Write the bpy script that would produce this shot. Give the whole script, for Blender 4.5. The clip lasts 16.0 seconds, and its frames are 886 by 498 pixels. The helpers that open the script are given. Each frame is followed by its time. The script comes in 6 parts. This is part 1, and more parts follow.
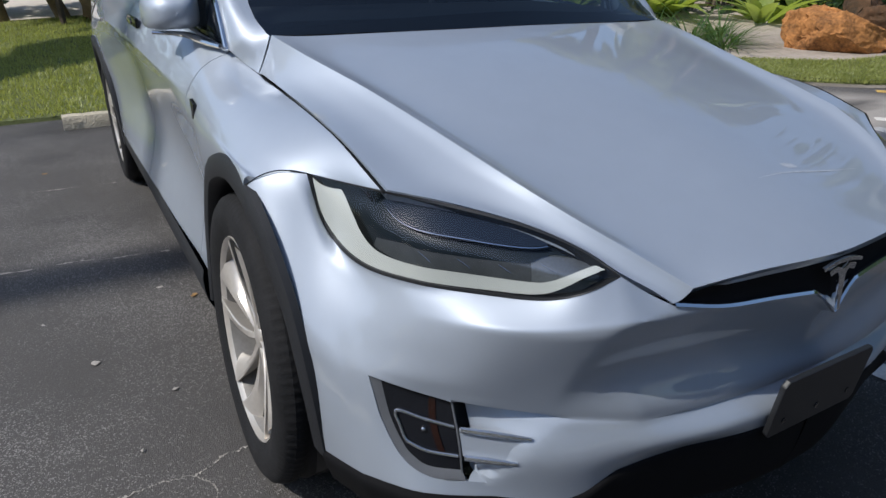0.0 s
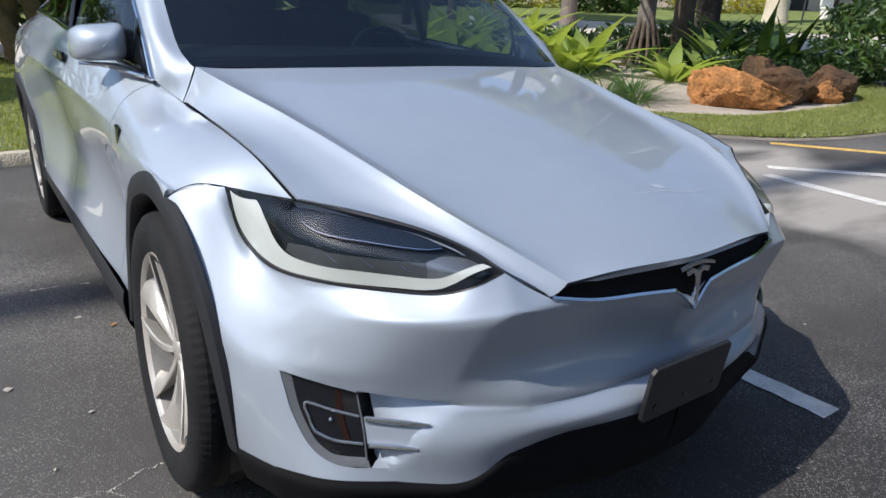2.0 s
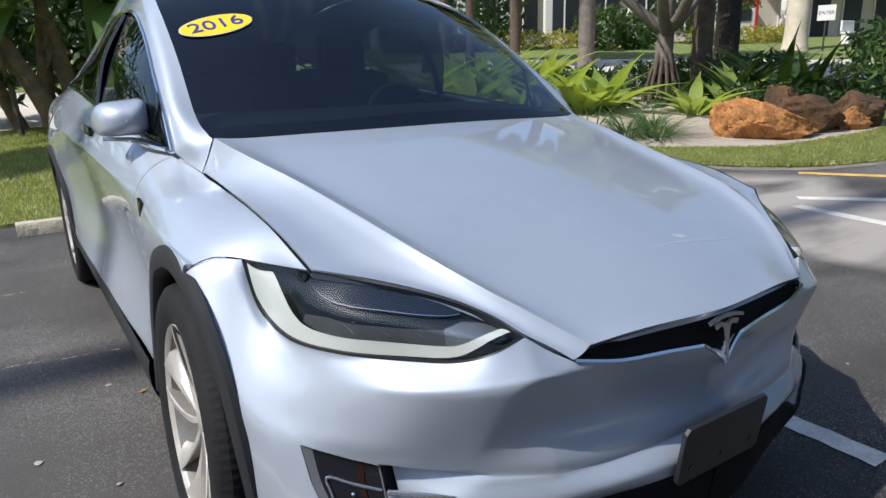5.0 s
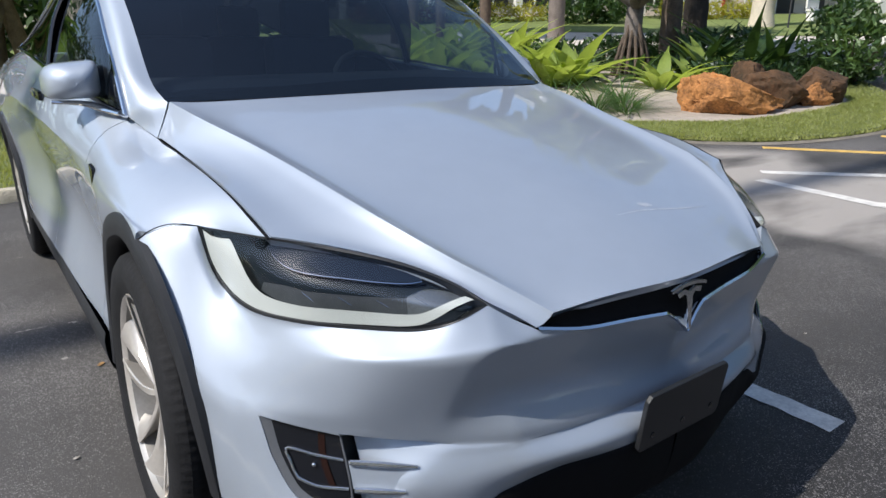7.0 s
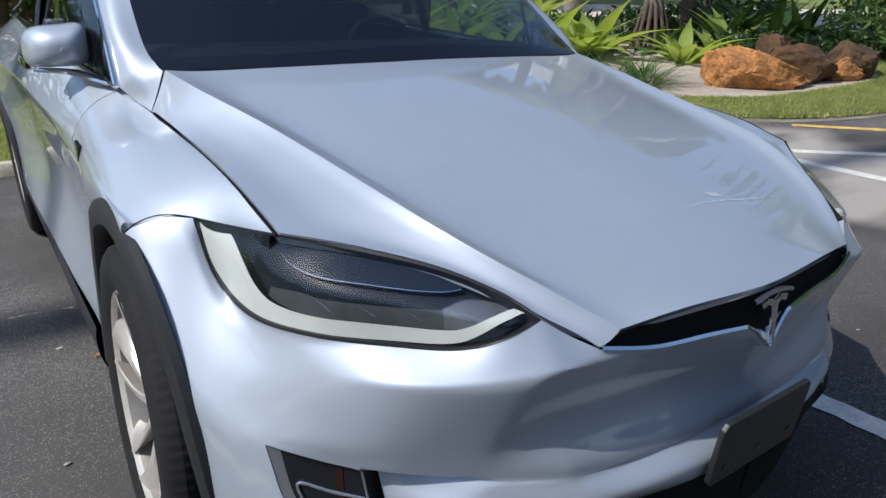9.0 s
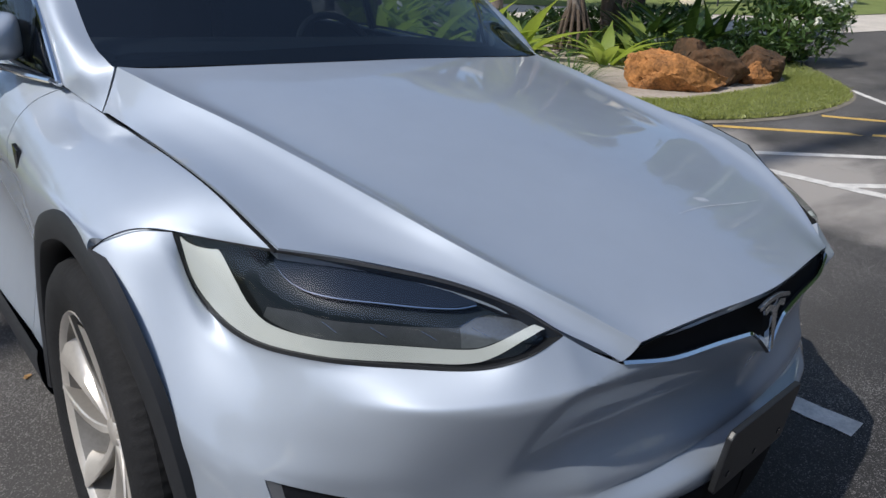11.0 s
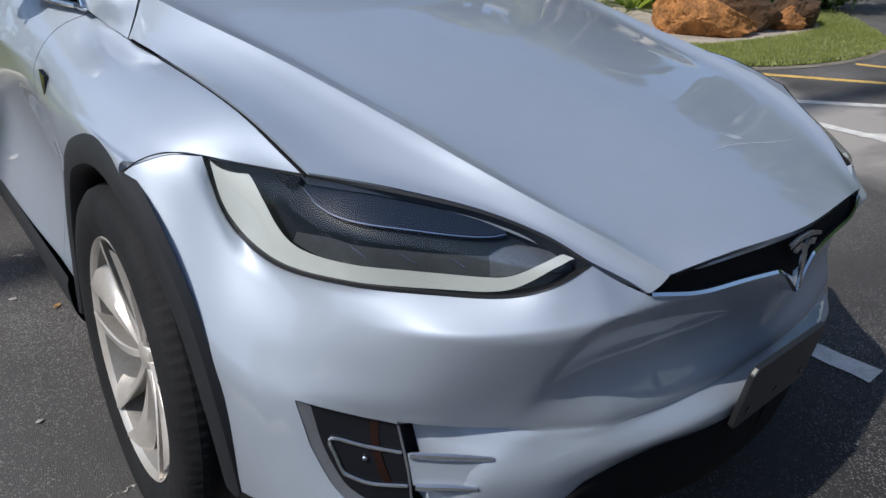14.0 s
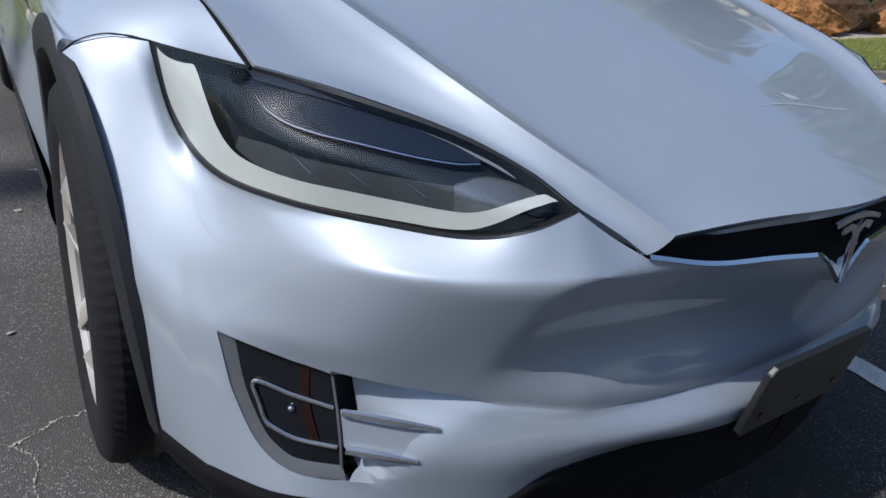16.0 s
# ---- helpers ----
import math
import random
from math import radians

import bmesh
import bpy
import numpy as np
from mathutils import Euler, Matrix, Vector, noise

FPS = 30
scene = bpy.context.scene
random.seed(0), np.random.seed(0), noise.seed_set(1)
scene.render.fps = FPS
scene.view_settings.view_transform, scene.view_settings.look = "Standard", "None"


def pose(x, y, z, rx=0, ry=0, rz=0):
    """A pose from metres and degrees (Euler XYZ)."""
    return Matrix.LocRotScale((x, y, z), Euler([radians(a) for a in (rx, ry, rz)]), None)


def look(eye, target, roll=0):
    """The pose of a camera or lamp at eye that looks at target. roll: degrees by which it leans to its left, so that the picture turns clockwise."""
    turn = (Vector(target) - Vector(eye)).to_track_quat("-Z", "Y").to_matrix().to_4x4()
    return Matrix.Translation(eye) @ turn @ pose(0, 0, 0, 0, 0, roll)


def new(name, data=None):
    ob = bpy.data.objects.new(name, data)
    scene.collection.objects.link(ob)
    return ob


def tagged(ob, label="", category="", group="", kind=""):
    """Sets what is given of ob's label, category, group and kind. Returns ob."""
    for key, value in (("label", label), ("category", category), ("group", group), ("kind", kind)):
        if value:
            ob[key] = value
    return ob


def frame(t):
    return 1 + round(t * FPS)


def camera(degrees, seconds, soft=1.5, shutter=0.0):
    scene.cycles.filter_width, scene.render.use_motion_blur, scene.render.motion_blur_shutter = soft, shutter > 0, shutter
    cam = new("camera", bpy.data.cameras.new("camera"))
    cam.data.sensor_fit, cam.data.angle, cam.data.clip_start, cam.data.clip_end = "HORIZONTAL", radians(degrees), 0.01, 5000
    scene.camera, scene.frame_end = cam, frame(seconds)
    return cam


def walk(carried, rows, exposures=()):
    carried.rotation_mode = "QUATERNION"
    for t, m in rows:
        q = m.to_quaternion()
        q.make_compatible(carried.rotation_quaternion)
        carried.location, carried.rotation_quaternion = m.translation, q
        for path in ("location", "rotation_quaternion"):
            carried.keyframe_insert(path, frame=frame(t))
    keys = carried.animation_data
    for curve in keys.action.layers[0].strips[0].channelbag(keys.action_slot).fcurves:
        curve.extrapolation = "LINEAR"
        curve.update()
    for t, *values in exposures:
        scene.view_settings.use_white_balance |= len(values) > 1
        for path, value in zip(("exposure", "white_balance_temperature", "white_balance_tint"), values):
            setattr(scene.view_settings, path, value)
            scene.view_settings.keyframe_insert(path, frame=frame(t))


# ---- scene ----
cam = camera(66.6, 16.0)
PATH = [
    (0, (-1.232, -0.605, 1.275), (-0.328, 0.991, 0.478), -0.1),
    (0.5, (-1.127, -0.668, 1.242), (-0.415, 1.015, 0.43), -1.0),
    (1, (-1.138, -0.702, 1.23), (-0.173, 0.897, 0.516), 3.6),
    (1.5, (-1.221, -0.749, 1.237), (-0.15, 0.795, 0.554), 1.4),
    (2, (-1.264, -0.778, 1.241), (-0.169, 0.762, 0.587), 1.8),
    (2.5, (-1.262, -0.78, 1.25), (-0.192, 0.793, 0.633), 1.6),
    (3, (-1.263, -0.771, 1.256), (-0.234, 0.826, 0.632), 0.4),
    (3.5, (-1.27, -0.77, 1.265), (-0.31, 0.866, 0.631), -1.0),
    (4, (-1.269, -0.762, 1.27), (-0.33, 0.895, 0.658), -0.8),
    (4.5, (-1.253, -0.76, 1.276), (-0.285, 0.897, 0.712), -0.6),
    (5, (-1.225, -0.767, 1.28), (-0.181, 0.853, 0.744), -1.5),
    (5.2, (-1.218, -0.773, 1.285), (-0.153, 0.836, 0.759), -1.6),
    (7.5, (-1.188, -0.736, 1.253), (-0.084, 0.811, 0.63), -0.5),
    (8, (-1.13, -0.689, 1.251), (-0.107, 0.92, 0.647), -2.2),
    (8.5, (-1.101, -0.64, 1.232), (-0.154, 0.99, 0.565), -0.9),
    (9, (-1.117, -0.54, 1.231), (-0.047, 1.006, 0.549), -0.3),
    (9.2, (-1.137, -0.493, 1.236), (0.023, 0.997, 0.576), -0.5),
    (11.3, (-1.189, -0.401, 1.231), (0.06, 1.001, 0.543), 1.2),
    (11.5, (-1.192, -0.402, 1.231), (0.049, 1.008, 0.544), 0.9),
    (12, (-1.197, -0.411, 1.236), (0.036, 1.017, 0.571), 0.7),
    (12.5, (-1.198, -0.421, 1.235), (0.033, 1.005, 0.564), 0.5),
    (13, (-1.203, -0.432, 1.228), (0.015, 0.985, 0.515), 0.5),
    (13.5, (-1.209, -0.421, 1.22), (-0.028, 0.997, 0.448), 0.3),
    (14, (-1.207, -0.396, 1.202), (-0.03, 0.992, 0.373), 1.8),
    (14.5, (-1.203, -0.38, 1.161), (-0.034, 1.026, 0.353), -0.7),
    (15, (-1.198, -0.351, 1.128), (0.013, 1.042, 0.357), 1.6),
    (15.5, (-1.133, -0.339, 1.093), (0.063, 1.034, 0.267), 2.5),
    (16, (-1.025, -0.375, 1.081), (0.016, 1.079, 0.186), 6.4),
]
walk(cam, [(t, look(eye, target, roll)) for t, eye, target, roll in PATH], [(0, -0.20, 6250, 10), (1, 0.03, 6250, 10), (2, 0.22, 6320, 10), (5.2, 0.24, 6320, 10), (8, 0.22, 6260, 10), (9.2, 0.05, 6210, 10), (11.5, -0.18, 6300, 10), (14, -0.17, 6230, 10), (16, -0.12, 6050, 10)])

# ---- light ----
SUN_FROM = Vector((-0.86, 0.06, 1.0)).normalized()
world = bpy.data.worlds.new("world")
scene.world = world
world.use_nodes = True
wn = world.node_tree.nodes
sky = wn.new("ShaderNodeTexSky")
sky.sky_type = "NISHITA"
sky.sun_disc = False
sky.sun_elevation = math.asin(SUN_FROM.z)
sky.sun_rotation = math.atan2(SUN_FROM.x, SUN_FROM.y)
sky.air_density, sky.dust_density, sky.ozone_density = 1.0, 1.1, 2.0
wn["Background"].inputs["Strength"].default_value = 0.145
world.node_tree.links.new(sky.outputs[0], wn["Background"].inputs["Color"])
sun = new("sun", bpy.data.lights.new("sun", "SUN"))
sun.data.energy, sun.data.angle, sun.data.color = 4.1, radians(0.55), (1.0, 0.95, 0.87)
sun.matrix_world = look(SUN_FROM * 50, (0, 0, 0))


# ---- materials ----
def mat(name, color, rough=0.6, metal=0.0, vary=0.12, scale=8.0, bump=0.0, bump_scale=60.0, coat=0.0,
        color2=None, detail=6.0, spec=0.5, island=False, objrand=False):
    """A surface with two scales of noise in its colour, and a fine relief."""
    m = bpy.data.materials.new(name)
    m.use_nodes = True
    nt = m.node_tree
    b = nt.nodes["Principled BSDF"]
    tc = nt.nodes.new("ShaderNodeTexCoord")
    n1 = nt.nodes.new("ShaderNodeTexNoise")
    n1.inputs["Scale"].default_value, n1.inputs["Detail"].default_value = scale, detail
    nt.links.new(tc.outputs["Object"], n1.inputs["Vector"])
    n2 = nt.nodes.new("ShaderNodeTexNoise")
    n2.inputs["Scale"].default_value, n2.inputs["Detail"].default_value = scale * 9, 3
    nt.links.new(tc.outputs["Object"], n2.inputs["Vector"])
    mixn = nt.nodes.new("ShaderNodeMath")
    mixn.operation = "MULTIPLY_ADD"
    mixn.inputs[1].default_value = 0.4
    nt.links.new(n2.outputs["Fac"], mixn.inputs[0])
    sc = nt.nodes.new("ShaderNodeMath")
    sc.operation = "MULTIPLY"
    sc.inputs[1].default_value = 0.6
    nt.links.new(n1.outputs["Fac"], sc.inputs[0])
    nt.links.new(sc.outputs[0], mixn.inputs[2])
    last = mixn.outputs[0]
    if island or objrand:
        src = nt.nodes.new("ShaderNodeNewGeometry" if island else "ShaderNodeObjectInfo")
        add = nt.nodes.new("ShaderNodeMath")
        add.operation = "MULTIPLY_ADD"
        add.inputs[1].default_value = 0.5
        nt.links.new(src.outputs["Random Per Island" if island else "Random"], add.inputs[0])
        add.inputs[2].default_value = -0.25
        add2 = nt.nodes.new("ShaderNodeMath")
        nt.links.new(add.outputs[0], add2.inputs[0])
        nt.links.new(last, add2.inputs[1])
        last = add2.outputs[0]
    ramp = nt.nodes.new("ShaderNodeValToRGB")
    c = Vector(color)
    lo = c * (1 - vary)
    hi = Vector(color2) if color2 else c * (1 + vary)
    ramp.color_ramp.elements[0].position, ramp.color_ramp.elements[1].position = 0.3, 0.7
    ramp.color_ramp.elements[0].color = (*lo, 1)
    ramp.color_ramp.elements[1].color = (*hi, 1)
    nt.links.new(last, ramp.inputs[0])
    nt.links.new(ramp.outputs[0], b.inputs["Base Color"])
    b.inputs["Roughness"].default_value = rough
    b.inputs["Metallic"].default_value = metal
    b.inputs["Specular IOR Level"].default_value = spec
    if coat:
        b.inputs["Coat Weight"].default_value = coat
        b.inputs["Coat Roughness"].default_value = 0.004
    if bump:
        n3 = nt.nodes.new("ShaderNodeTexNoise")
        n3.inputs["Scale"].default_value, n3.inputs["Detail"].default_value = bump_scale, 5
        nt.links.new(tc.outputs["Object"], n3.inputs["Vector"])
        bp = nt.nodes.new("ShaderNodeBump")
        bp.inputs["Strength"].default_value, bp.inputs["Distance"].default_value = bump, 0.02
        nt.links.new(n3.outputs["Fac"], bp.inputs["Height"])
        nt.links.new(bp.outputs[0], b.inputs["Normal"])
    return m


def leaf_mat(name, color, color2, trans=0.35):
    m = mat(name, color, 0.45, vary=0.3, scale=3, color2=color2, island=True)
    b = m.node_tree.nodes["Principled BSDF"]
    out = m.node_tree.nodes["Material Output"]
    tr = m.node_tree.nodes.new("ShaderNodeBsdfTranslucent")
    tr.inputs["Color"].default_value = (color2[0] * 1.5, color2[1] * 1.5, color2[2] * 0.8, 1)
    mx = m.node_tree.nodes.new("ShaderNodeMixShader")
    mx.inputs[0].default_value = trans
    m.node_tree.links.new(b.outputs[0], mx.inputs[1])
    m.node_tree.links.new(tr.outputs[0], mx.inputs[2])
    m.node_tree.links.new(mx.outputs[0], out.inputs["Surface"])
    return m


def glass(name, tint, ior=1.5, rough=0.0):
    """Thin tinted glass: a transparent pane with a mirror-like gloss."""
    m = bpy.data.materials.new(name)
    m.use_nodes = True
    nt = m.node_tree
    out = nt.nodes["Material Output"]
    nt.nodes.remove(nt.nodes["Principled BSDF"])
    tr = nt.nodes.new("ShaderNodeBsdfTransparent")
    tr.inputs["Color"].default_value = (*tint, 1)
    gl = nt.nodes.new("ShaderNodeBsdfGlossy")
    gl.inputs["Roughness"].default_value = rough
    f0 = ((ior - 1) / (ior + 1)) ** 2
    lw = nt.nodes.new("ShaderNodeLayerWeight")
    lw.inputs["Blend"].default_value = 0.5
    pw = nt.nodes.new("ShaderNodeMath")
    pw.operation = "POWER"
    pw.inputs[1].default_value = 5.0
    nt.links.new(lw.outputs["Facing"], pw.inputs[0])
    fr = nt.nodes.new("ShaderNodeMath")
    fr.operation = "MULTIPLY_ADD"
    fr.inputs[1].default_value, fr.inputs[2].default_value = 1 - f0, f0
    nt.links.new(pw.outputs[0], fr.inputs[0])
    mx = nt.nodes.new("ShaderNodeMixShader")
    nt.links.new(fr.outputs[0], mx.inputs[0])
    nt.links.new(tr.outputs[0], mx.inputs[1])
    nt.links.new(gl.outputs[0], mx.inputs[2])
    nt.links.new(mx.outputs[0], out.inputs["Surface"])
    return m


def paint_mat():
    """Silver metallic car paint: flakes under a clear coat, with a thin film of dust."""
    m = mat("silver_paint", (0.41, 0.456, 0.524), 0.60, 0.44, vary=0.04, scale=1.3, coat=1.0)
    nt = m.node_tree
    b = nt.nodes["Principled BSDF"]
    tc = nt.nodes.new("ShaderNodeTexCoord")
    v = nt.nodes.new("ShaderNodeTexVoronoi")
    v.inputs["Scale"].default_value = 1800
    nt.links.new(tc.outputs["Object"], v.inputs["Vector"])
    bp = nt.nodes.new("ShaderNodeBump")
    bp.inputs["Strength"].default_value, bp.inputs["Distance"].default_value = 0.05, 0.0004
    nt.links.new(v.outputs["Distance"], bp.inputs["Height"])
    nt.links.new(bp.outputs[0], b.inputs["Normal"])
    b.inputs["Coat IOR"].default_value = 1.62
    # a second, tighter lobe: the flakes that lie flat
    fl = nt.nodes.new("ShaderNodeBsdfPrincipled")
    nt.links.new(b.inputs["Base Color"].links[0].from_socket, fl.inputs["Base Color"])
    nt.links.new(bp.outputs[0], fl.inputs["Normal"])
    for key, val in (("Metallic", 1.0), ("Roughness", 0.36), ("Coat Weight", 1.0), ("Coat Roughness", 0.004), ("Coat IOR", 1.62)):
        fl.inputs[key].default_value = val
    mx = nt.nodes.new("ShaderNodeMixShader")
    mx.inputs[0].default_value = 0.06
    nt.links.new(b.outputs[0], mx.inputs[1])
    nt.links.new(fl.outputs[0], mx.inputs[2])
    nt.links.new(mx.outputs[0], nt.nodes["Material Output"].inputs["Surface"])
    return m


PAINT = paint_mat()
TRIM = mat("black_plastic", (0.013, 0.014, 0.017), 0.60, vary=0.2, scale=20, bump=0.08, bump_scale=600)
GLOSS = mat("gloss_black", (0.008, 0.009, 0.012), 0.12, vary=0.1, scale=6)
SATIN = mat("satin_black", (0.018, 0.019, 0.021), 0.4, vary=0.15, scale=14)
CHROME = mat("chrome", (0.72, 0.73, 0.75), 0.1, 1.0, vary=0.04, scale=12)
RUBBER = mat("tyre_rubber", (0.012, 0.012, 0.013), 0.8, vary=0.45, scale=14, bump=0.12, bump_scale=220, spec=0.3)
ALLOY = mat("alloy_silver", (0.58, 0.54, 0.49), 0.34, 0.45, vary=0.1, scale=9, coat=0.3)
# the rim's alloy in a darker tone, shade inside the wheel put in colour
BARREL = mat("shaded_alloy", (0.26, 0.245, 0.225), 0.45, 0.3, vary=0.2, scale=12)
STEEL = mat("brake_steel", (0.10, 0.097, 0.095), 0.5, 0.7, vary=0.2, scale=30)
CALIPER = mat("caliper_metal", (0.10, 0.08, 0.07), 0.5, 0.5, vary=0.3, scale=30)
INTERIOR = mat("cabin_black", (0.02, 0.02, 0.022), 0.7, vary=0.2, scale=12)
SEATM = mat("seat_leather", (0.025, 0.025, 0.028), 0.5, vary=0.2, scale=12)
WINDSHIELD = glass("windshield_glass", (0.33, 0.40, 0.45), 1.95)
SIDEGLASS = glass("side_glass", (0.62, 0.68, 0.70))
REARGLASS = glass("rear_side_glass", (0.10, 0.11, 0.12))
LENSGLASS = glass("lamp_glass", (0.82, 0.84, 0.87))
DRL = mat("light_guide", (0.60, 0.61, 0.58), 0.35, vary=0.04, scale=6)
DRL.node_tree.nodes["Principled BSDF"].inputs["Emission Color"].default_value = (0.93, 1.0, 0.78, 1)
DRL.node_tree.nodes["Principled BSDF"].inputs["Emission Strength"].default_value = 0.14
LAMPDARK = mat("lamp_housing", (0.016, 0.023, 0.031), 0.45, vary=0.2, scale=30, spec=0.2)
NAVY = mat("navy_gloss", (0.016, 0.024, 0.042), 0.42, vary=0.1, scale=4, spec=0.12)
SKIRT = mat("deep_black_plastic", (0.006, 0.006, 0.007), 0.8, vary=0.2, scale=14, spec=0.15)
BEVEL = mat("grey_plastic", (0.11, 0.115, 0.125), 0.45, vary=0.1, scale=12)
WEDGE = mat("satin_reflector", (0.24, 0.26, 0.28), 0.32, 0.6, vary=0.25, scale=25)
LAMPGREY = mat("lamp_reflector", (0.10, 0.11, 0.12), 0.35, 0.3, vary=0.2, scale=30)
FIN = mat("satin_metal", (0.55, 0.57, 0.60), 0.22, 0.9, vary=0.06, scale=20)
# amber dimmed nearly to black: the strip's shade is in the colour
AMBER = mat("amber_reflector", (0.018, 0.006, 0.004), 0.25, vary=0.3, scale=90)
PALEMARK = mat("pale_mark", (0.40, 0.43, 0.48), 0.5, vary=0.25, scale=60)
YELLOW = mat("sticker_yellow", (0.85, 0.62, 0.02), 0.4, vary=0.03)
BLUE = mat("sticker_blue", (0.03, 0.03, 0.30), 0.4, vary=0.05)
WHITEV = mat("sticker_white", (0.8, 0.8, 0.8), 0.4, vary=0.03)


# ---- shapes ----
def part(name, mesh, material, parent=None, label="", smooth=True):
    """One mesh object under a thing or part; mesh: a bmesh, or verts and faces."""
    me = bpy.data.meshes.new(name)
    if isinstance(mesh, bmesh.types.BMesh):
        mesh.to_mesh(me)
        mesh.free()
    else:
        me.from_pydata([tuple(map(float, p)) for p in mesh[0]], [], mesh[1])
    me.materials.append(material)
    if smooth:
        me.shade_smooth()
        me.set_sharp_from_angle(angle=radians(38))
    ob = new(name, me)
    if parent:
        ob.parent = parent
    return tagged(ob, label)


def thing(name, label, category, group="", kind="", at=(0, 0, 0)):
    ob = new(name)
    ob.location = at
    ob.empty_display_size = 0.2
    return tagged(ob, label, category, group, kind)


def crv(points, n):
    """A smooth curve through the points, in n steps."""
    p = np.asarray(points, float)
    k = len(p)
    if k == 2:
        s = np.linspace(0, 1, n)[:, None]
        return p[0] * (1 - s) + p[1] * s
    e = np.vstack([2 * p[0] - p[1], p, 2 * p[-1] - p[-2]])
    s = np.linspace(0, k - 1, n)
    i = np.minimum(s.astype(int), k - 2)
    u = (s - i)[:, None]
    a, b, c, d = e[i], e[i + 1], e[i + 2], e[i + 3]
    return 0.5 * (2 * b + (c - a) * u + (2 * a - 5 * b + 4 * c - d) * u ** 2 + (3 * b - a - 3 * c + d) * u ** 3)


def joined(pieces, counts):
    """Smooth pieces joined at corners."""
    out = [crv(p, n) for p, n in zip(pieces, counts)]
    return np.vstack([out[0]] + [o[1:] for o in out[1:]])


def loft(rows, n):
    """A grid through rows of equal length, n steps from row to row."""
    r = np.asarray(rows, float)
    return np.stack([crv(r[:, j], (len(r) - 1) * n + 1) for j in range(r.shape[1])], 1)


def grid_faces(a, b):
    return [(i * b + j, i * b + j + 1, (i + 1) * b + j + 1, (i + 1) * b + j) for i in range(a - 1) for j in range(b - 1)]


def grid_bm(g, away=(0, 2.2, 0.55)):
    """A bmesh of a grid, its faces turned away from a point inside."""
    bm = bmesh.new()
    a, b = g.shape[:2]
    vs = [bm.verts.new(p) for p in g.reshape(-1, 3)]
    for f in grid_faces(a, b):
        q = [vs[k] for k in f]
        try:
            bm.faces.new(q)
        except ValueError:
            pass
    bmesh.ops.remove_doubles(bm, verts=bm.verts, dist=0.0002)
    bm.normal_update()
    s = sum(f.normal.dot(f.calc_center_median() - Vector(away)) for f in bm.faces)
    if s < 0:
        bmesh.ops.reverse_faces(bm, faces=bm.faces)
        bm.normal_update()
    return bm


def flange(bm, depth=0.014, gap=0.002):
    """Turn the open edges of a panel inwards, and draw them back a little."""
    bm.normal_update()
    edges = [e for e in bm.edges if e.is_boundary]
    verts = {v for e in edges for v in e.verts}
    normal = {v: v.normal.copy() for v in verts}
    move = {}
    for v in verts:
        inner = Vector((0, 0, 0))
        for f in v.link_faces:
            d = f.calc_center_median() - v.co
            d -= normal[v] * d.dot(normal[v])
            if d.length > 1e-6:
                inner += d.normalized()
        move[v] = inner.normalized() * gap if inner.length > 1e-6 else inner
    for v in verts:
        v.co += move[v]
    pos = [(v.co.copy(), normal[v]) for v in verts]
    ret = bmesh.ops.extrude_edge_only(bm, edges=edges)
    from_pos = {tuple(round(c, 6) for c in p): nrm for p, nrm in pos}
    for v in ret["geom"]:
        if isinstance(v, bmesh.types.BMVert):
            nrm = from_pos.get(tuple(round(c, 6) for c in v.co))
            if nrm:
                v.co -= nrm * depth
    bm.normal_update()
    return bm


def cut(bm, outline, axes, near, where=None):
    """Open a hole of a given outline, seen along one axis; the faces round it are split along the outline."""
    poly = np.asarray(outline, float)
    a, b = poly, np.roll(poly, -1, 0)

    def inside(p):
        c = ((a[:, 1] > p[1]) != (b[:, 1] > p[1])) & (p[0] < (b[:, 0] - a[:, 0]) * (p[1] - a[:, 1]) / (b[:, 1] - a[:, 1] + 1e-12) + a[:, 0])
        return bool(c.sum() % 2)

    lo, hi = poly.min(0) - near, poly.max(0) + near
    for p0, p1 in zip(a, b):
        if np.linalg.norm(p1 - p0) < 1e-6:
            continue
        c, half, d = (p0 + p1) / 2, np.linalg.norm(p1 - p0) / 2, (p1 - p0) / np.linalg.norm(p1 - p0)
        faces = []
        for f in bm.faces:
            q = f.calc_center_median()
            if where and not where(q):
                continue
            w = np.array([q[axes[0]], q[axes[1]]]) - c
            if abs(w @ d) < half + near and abs(w @ np.array([-d[1], d[0]])) < near:
                faces.append(f)
        if not faces:
            continue
        co, no = [0, 0, 0], [0, 0, 0]
        co[axes[0]], co[axes[1]], no[axes[0]], no[axes[1]] = p0[0], p0[1], -d[1], d[0]
        geom = list({v for f in faces for v in f.verts}) + list({e for f in faces for e in f.edges}) + faces
        bmesh.ops.bisect_plane(bm, geom=geom, dist=0.0006, plane_co=co, plane_no=no)
    gone = []
    for f in bm.faces:
        c = f.calc_center_median()
        p = np.array([c[axes[0]], c[axes[1]]])
        if (p < lo).any() or (p > hi).any() or (where and not where(c)):
            continue
        if inside(p):
            gone.append(f)
    bmesh.ops.delete(bm, geom=gone, context="FACES")
    loose = [v for v in bm.verts if not v.link_faces]
    bmesh.ops.delete(bm, geom=loose, context="VERTS")
    return bm


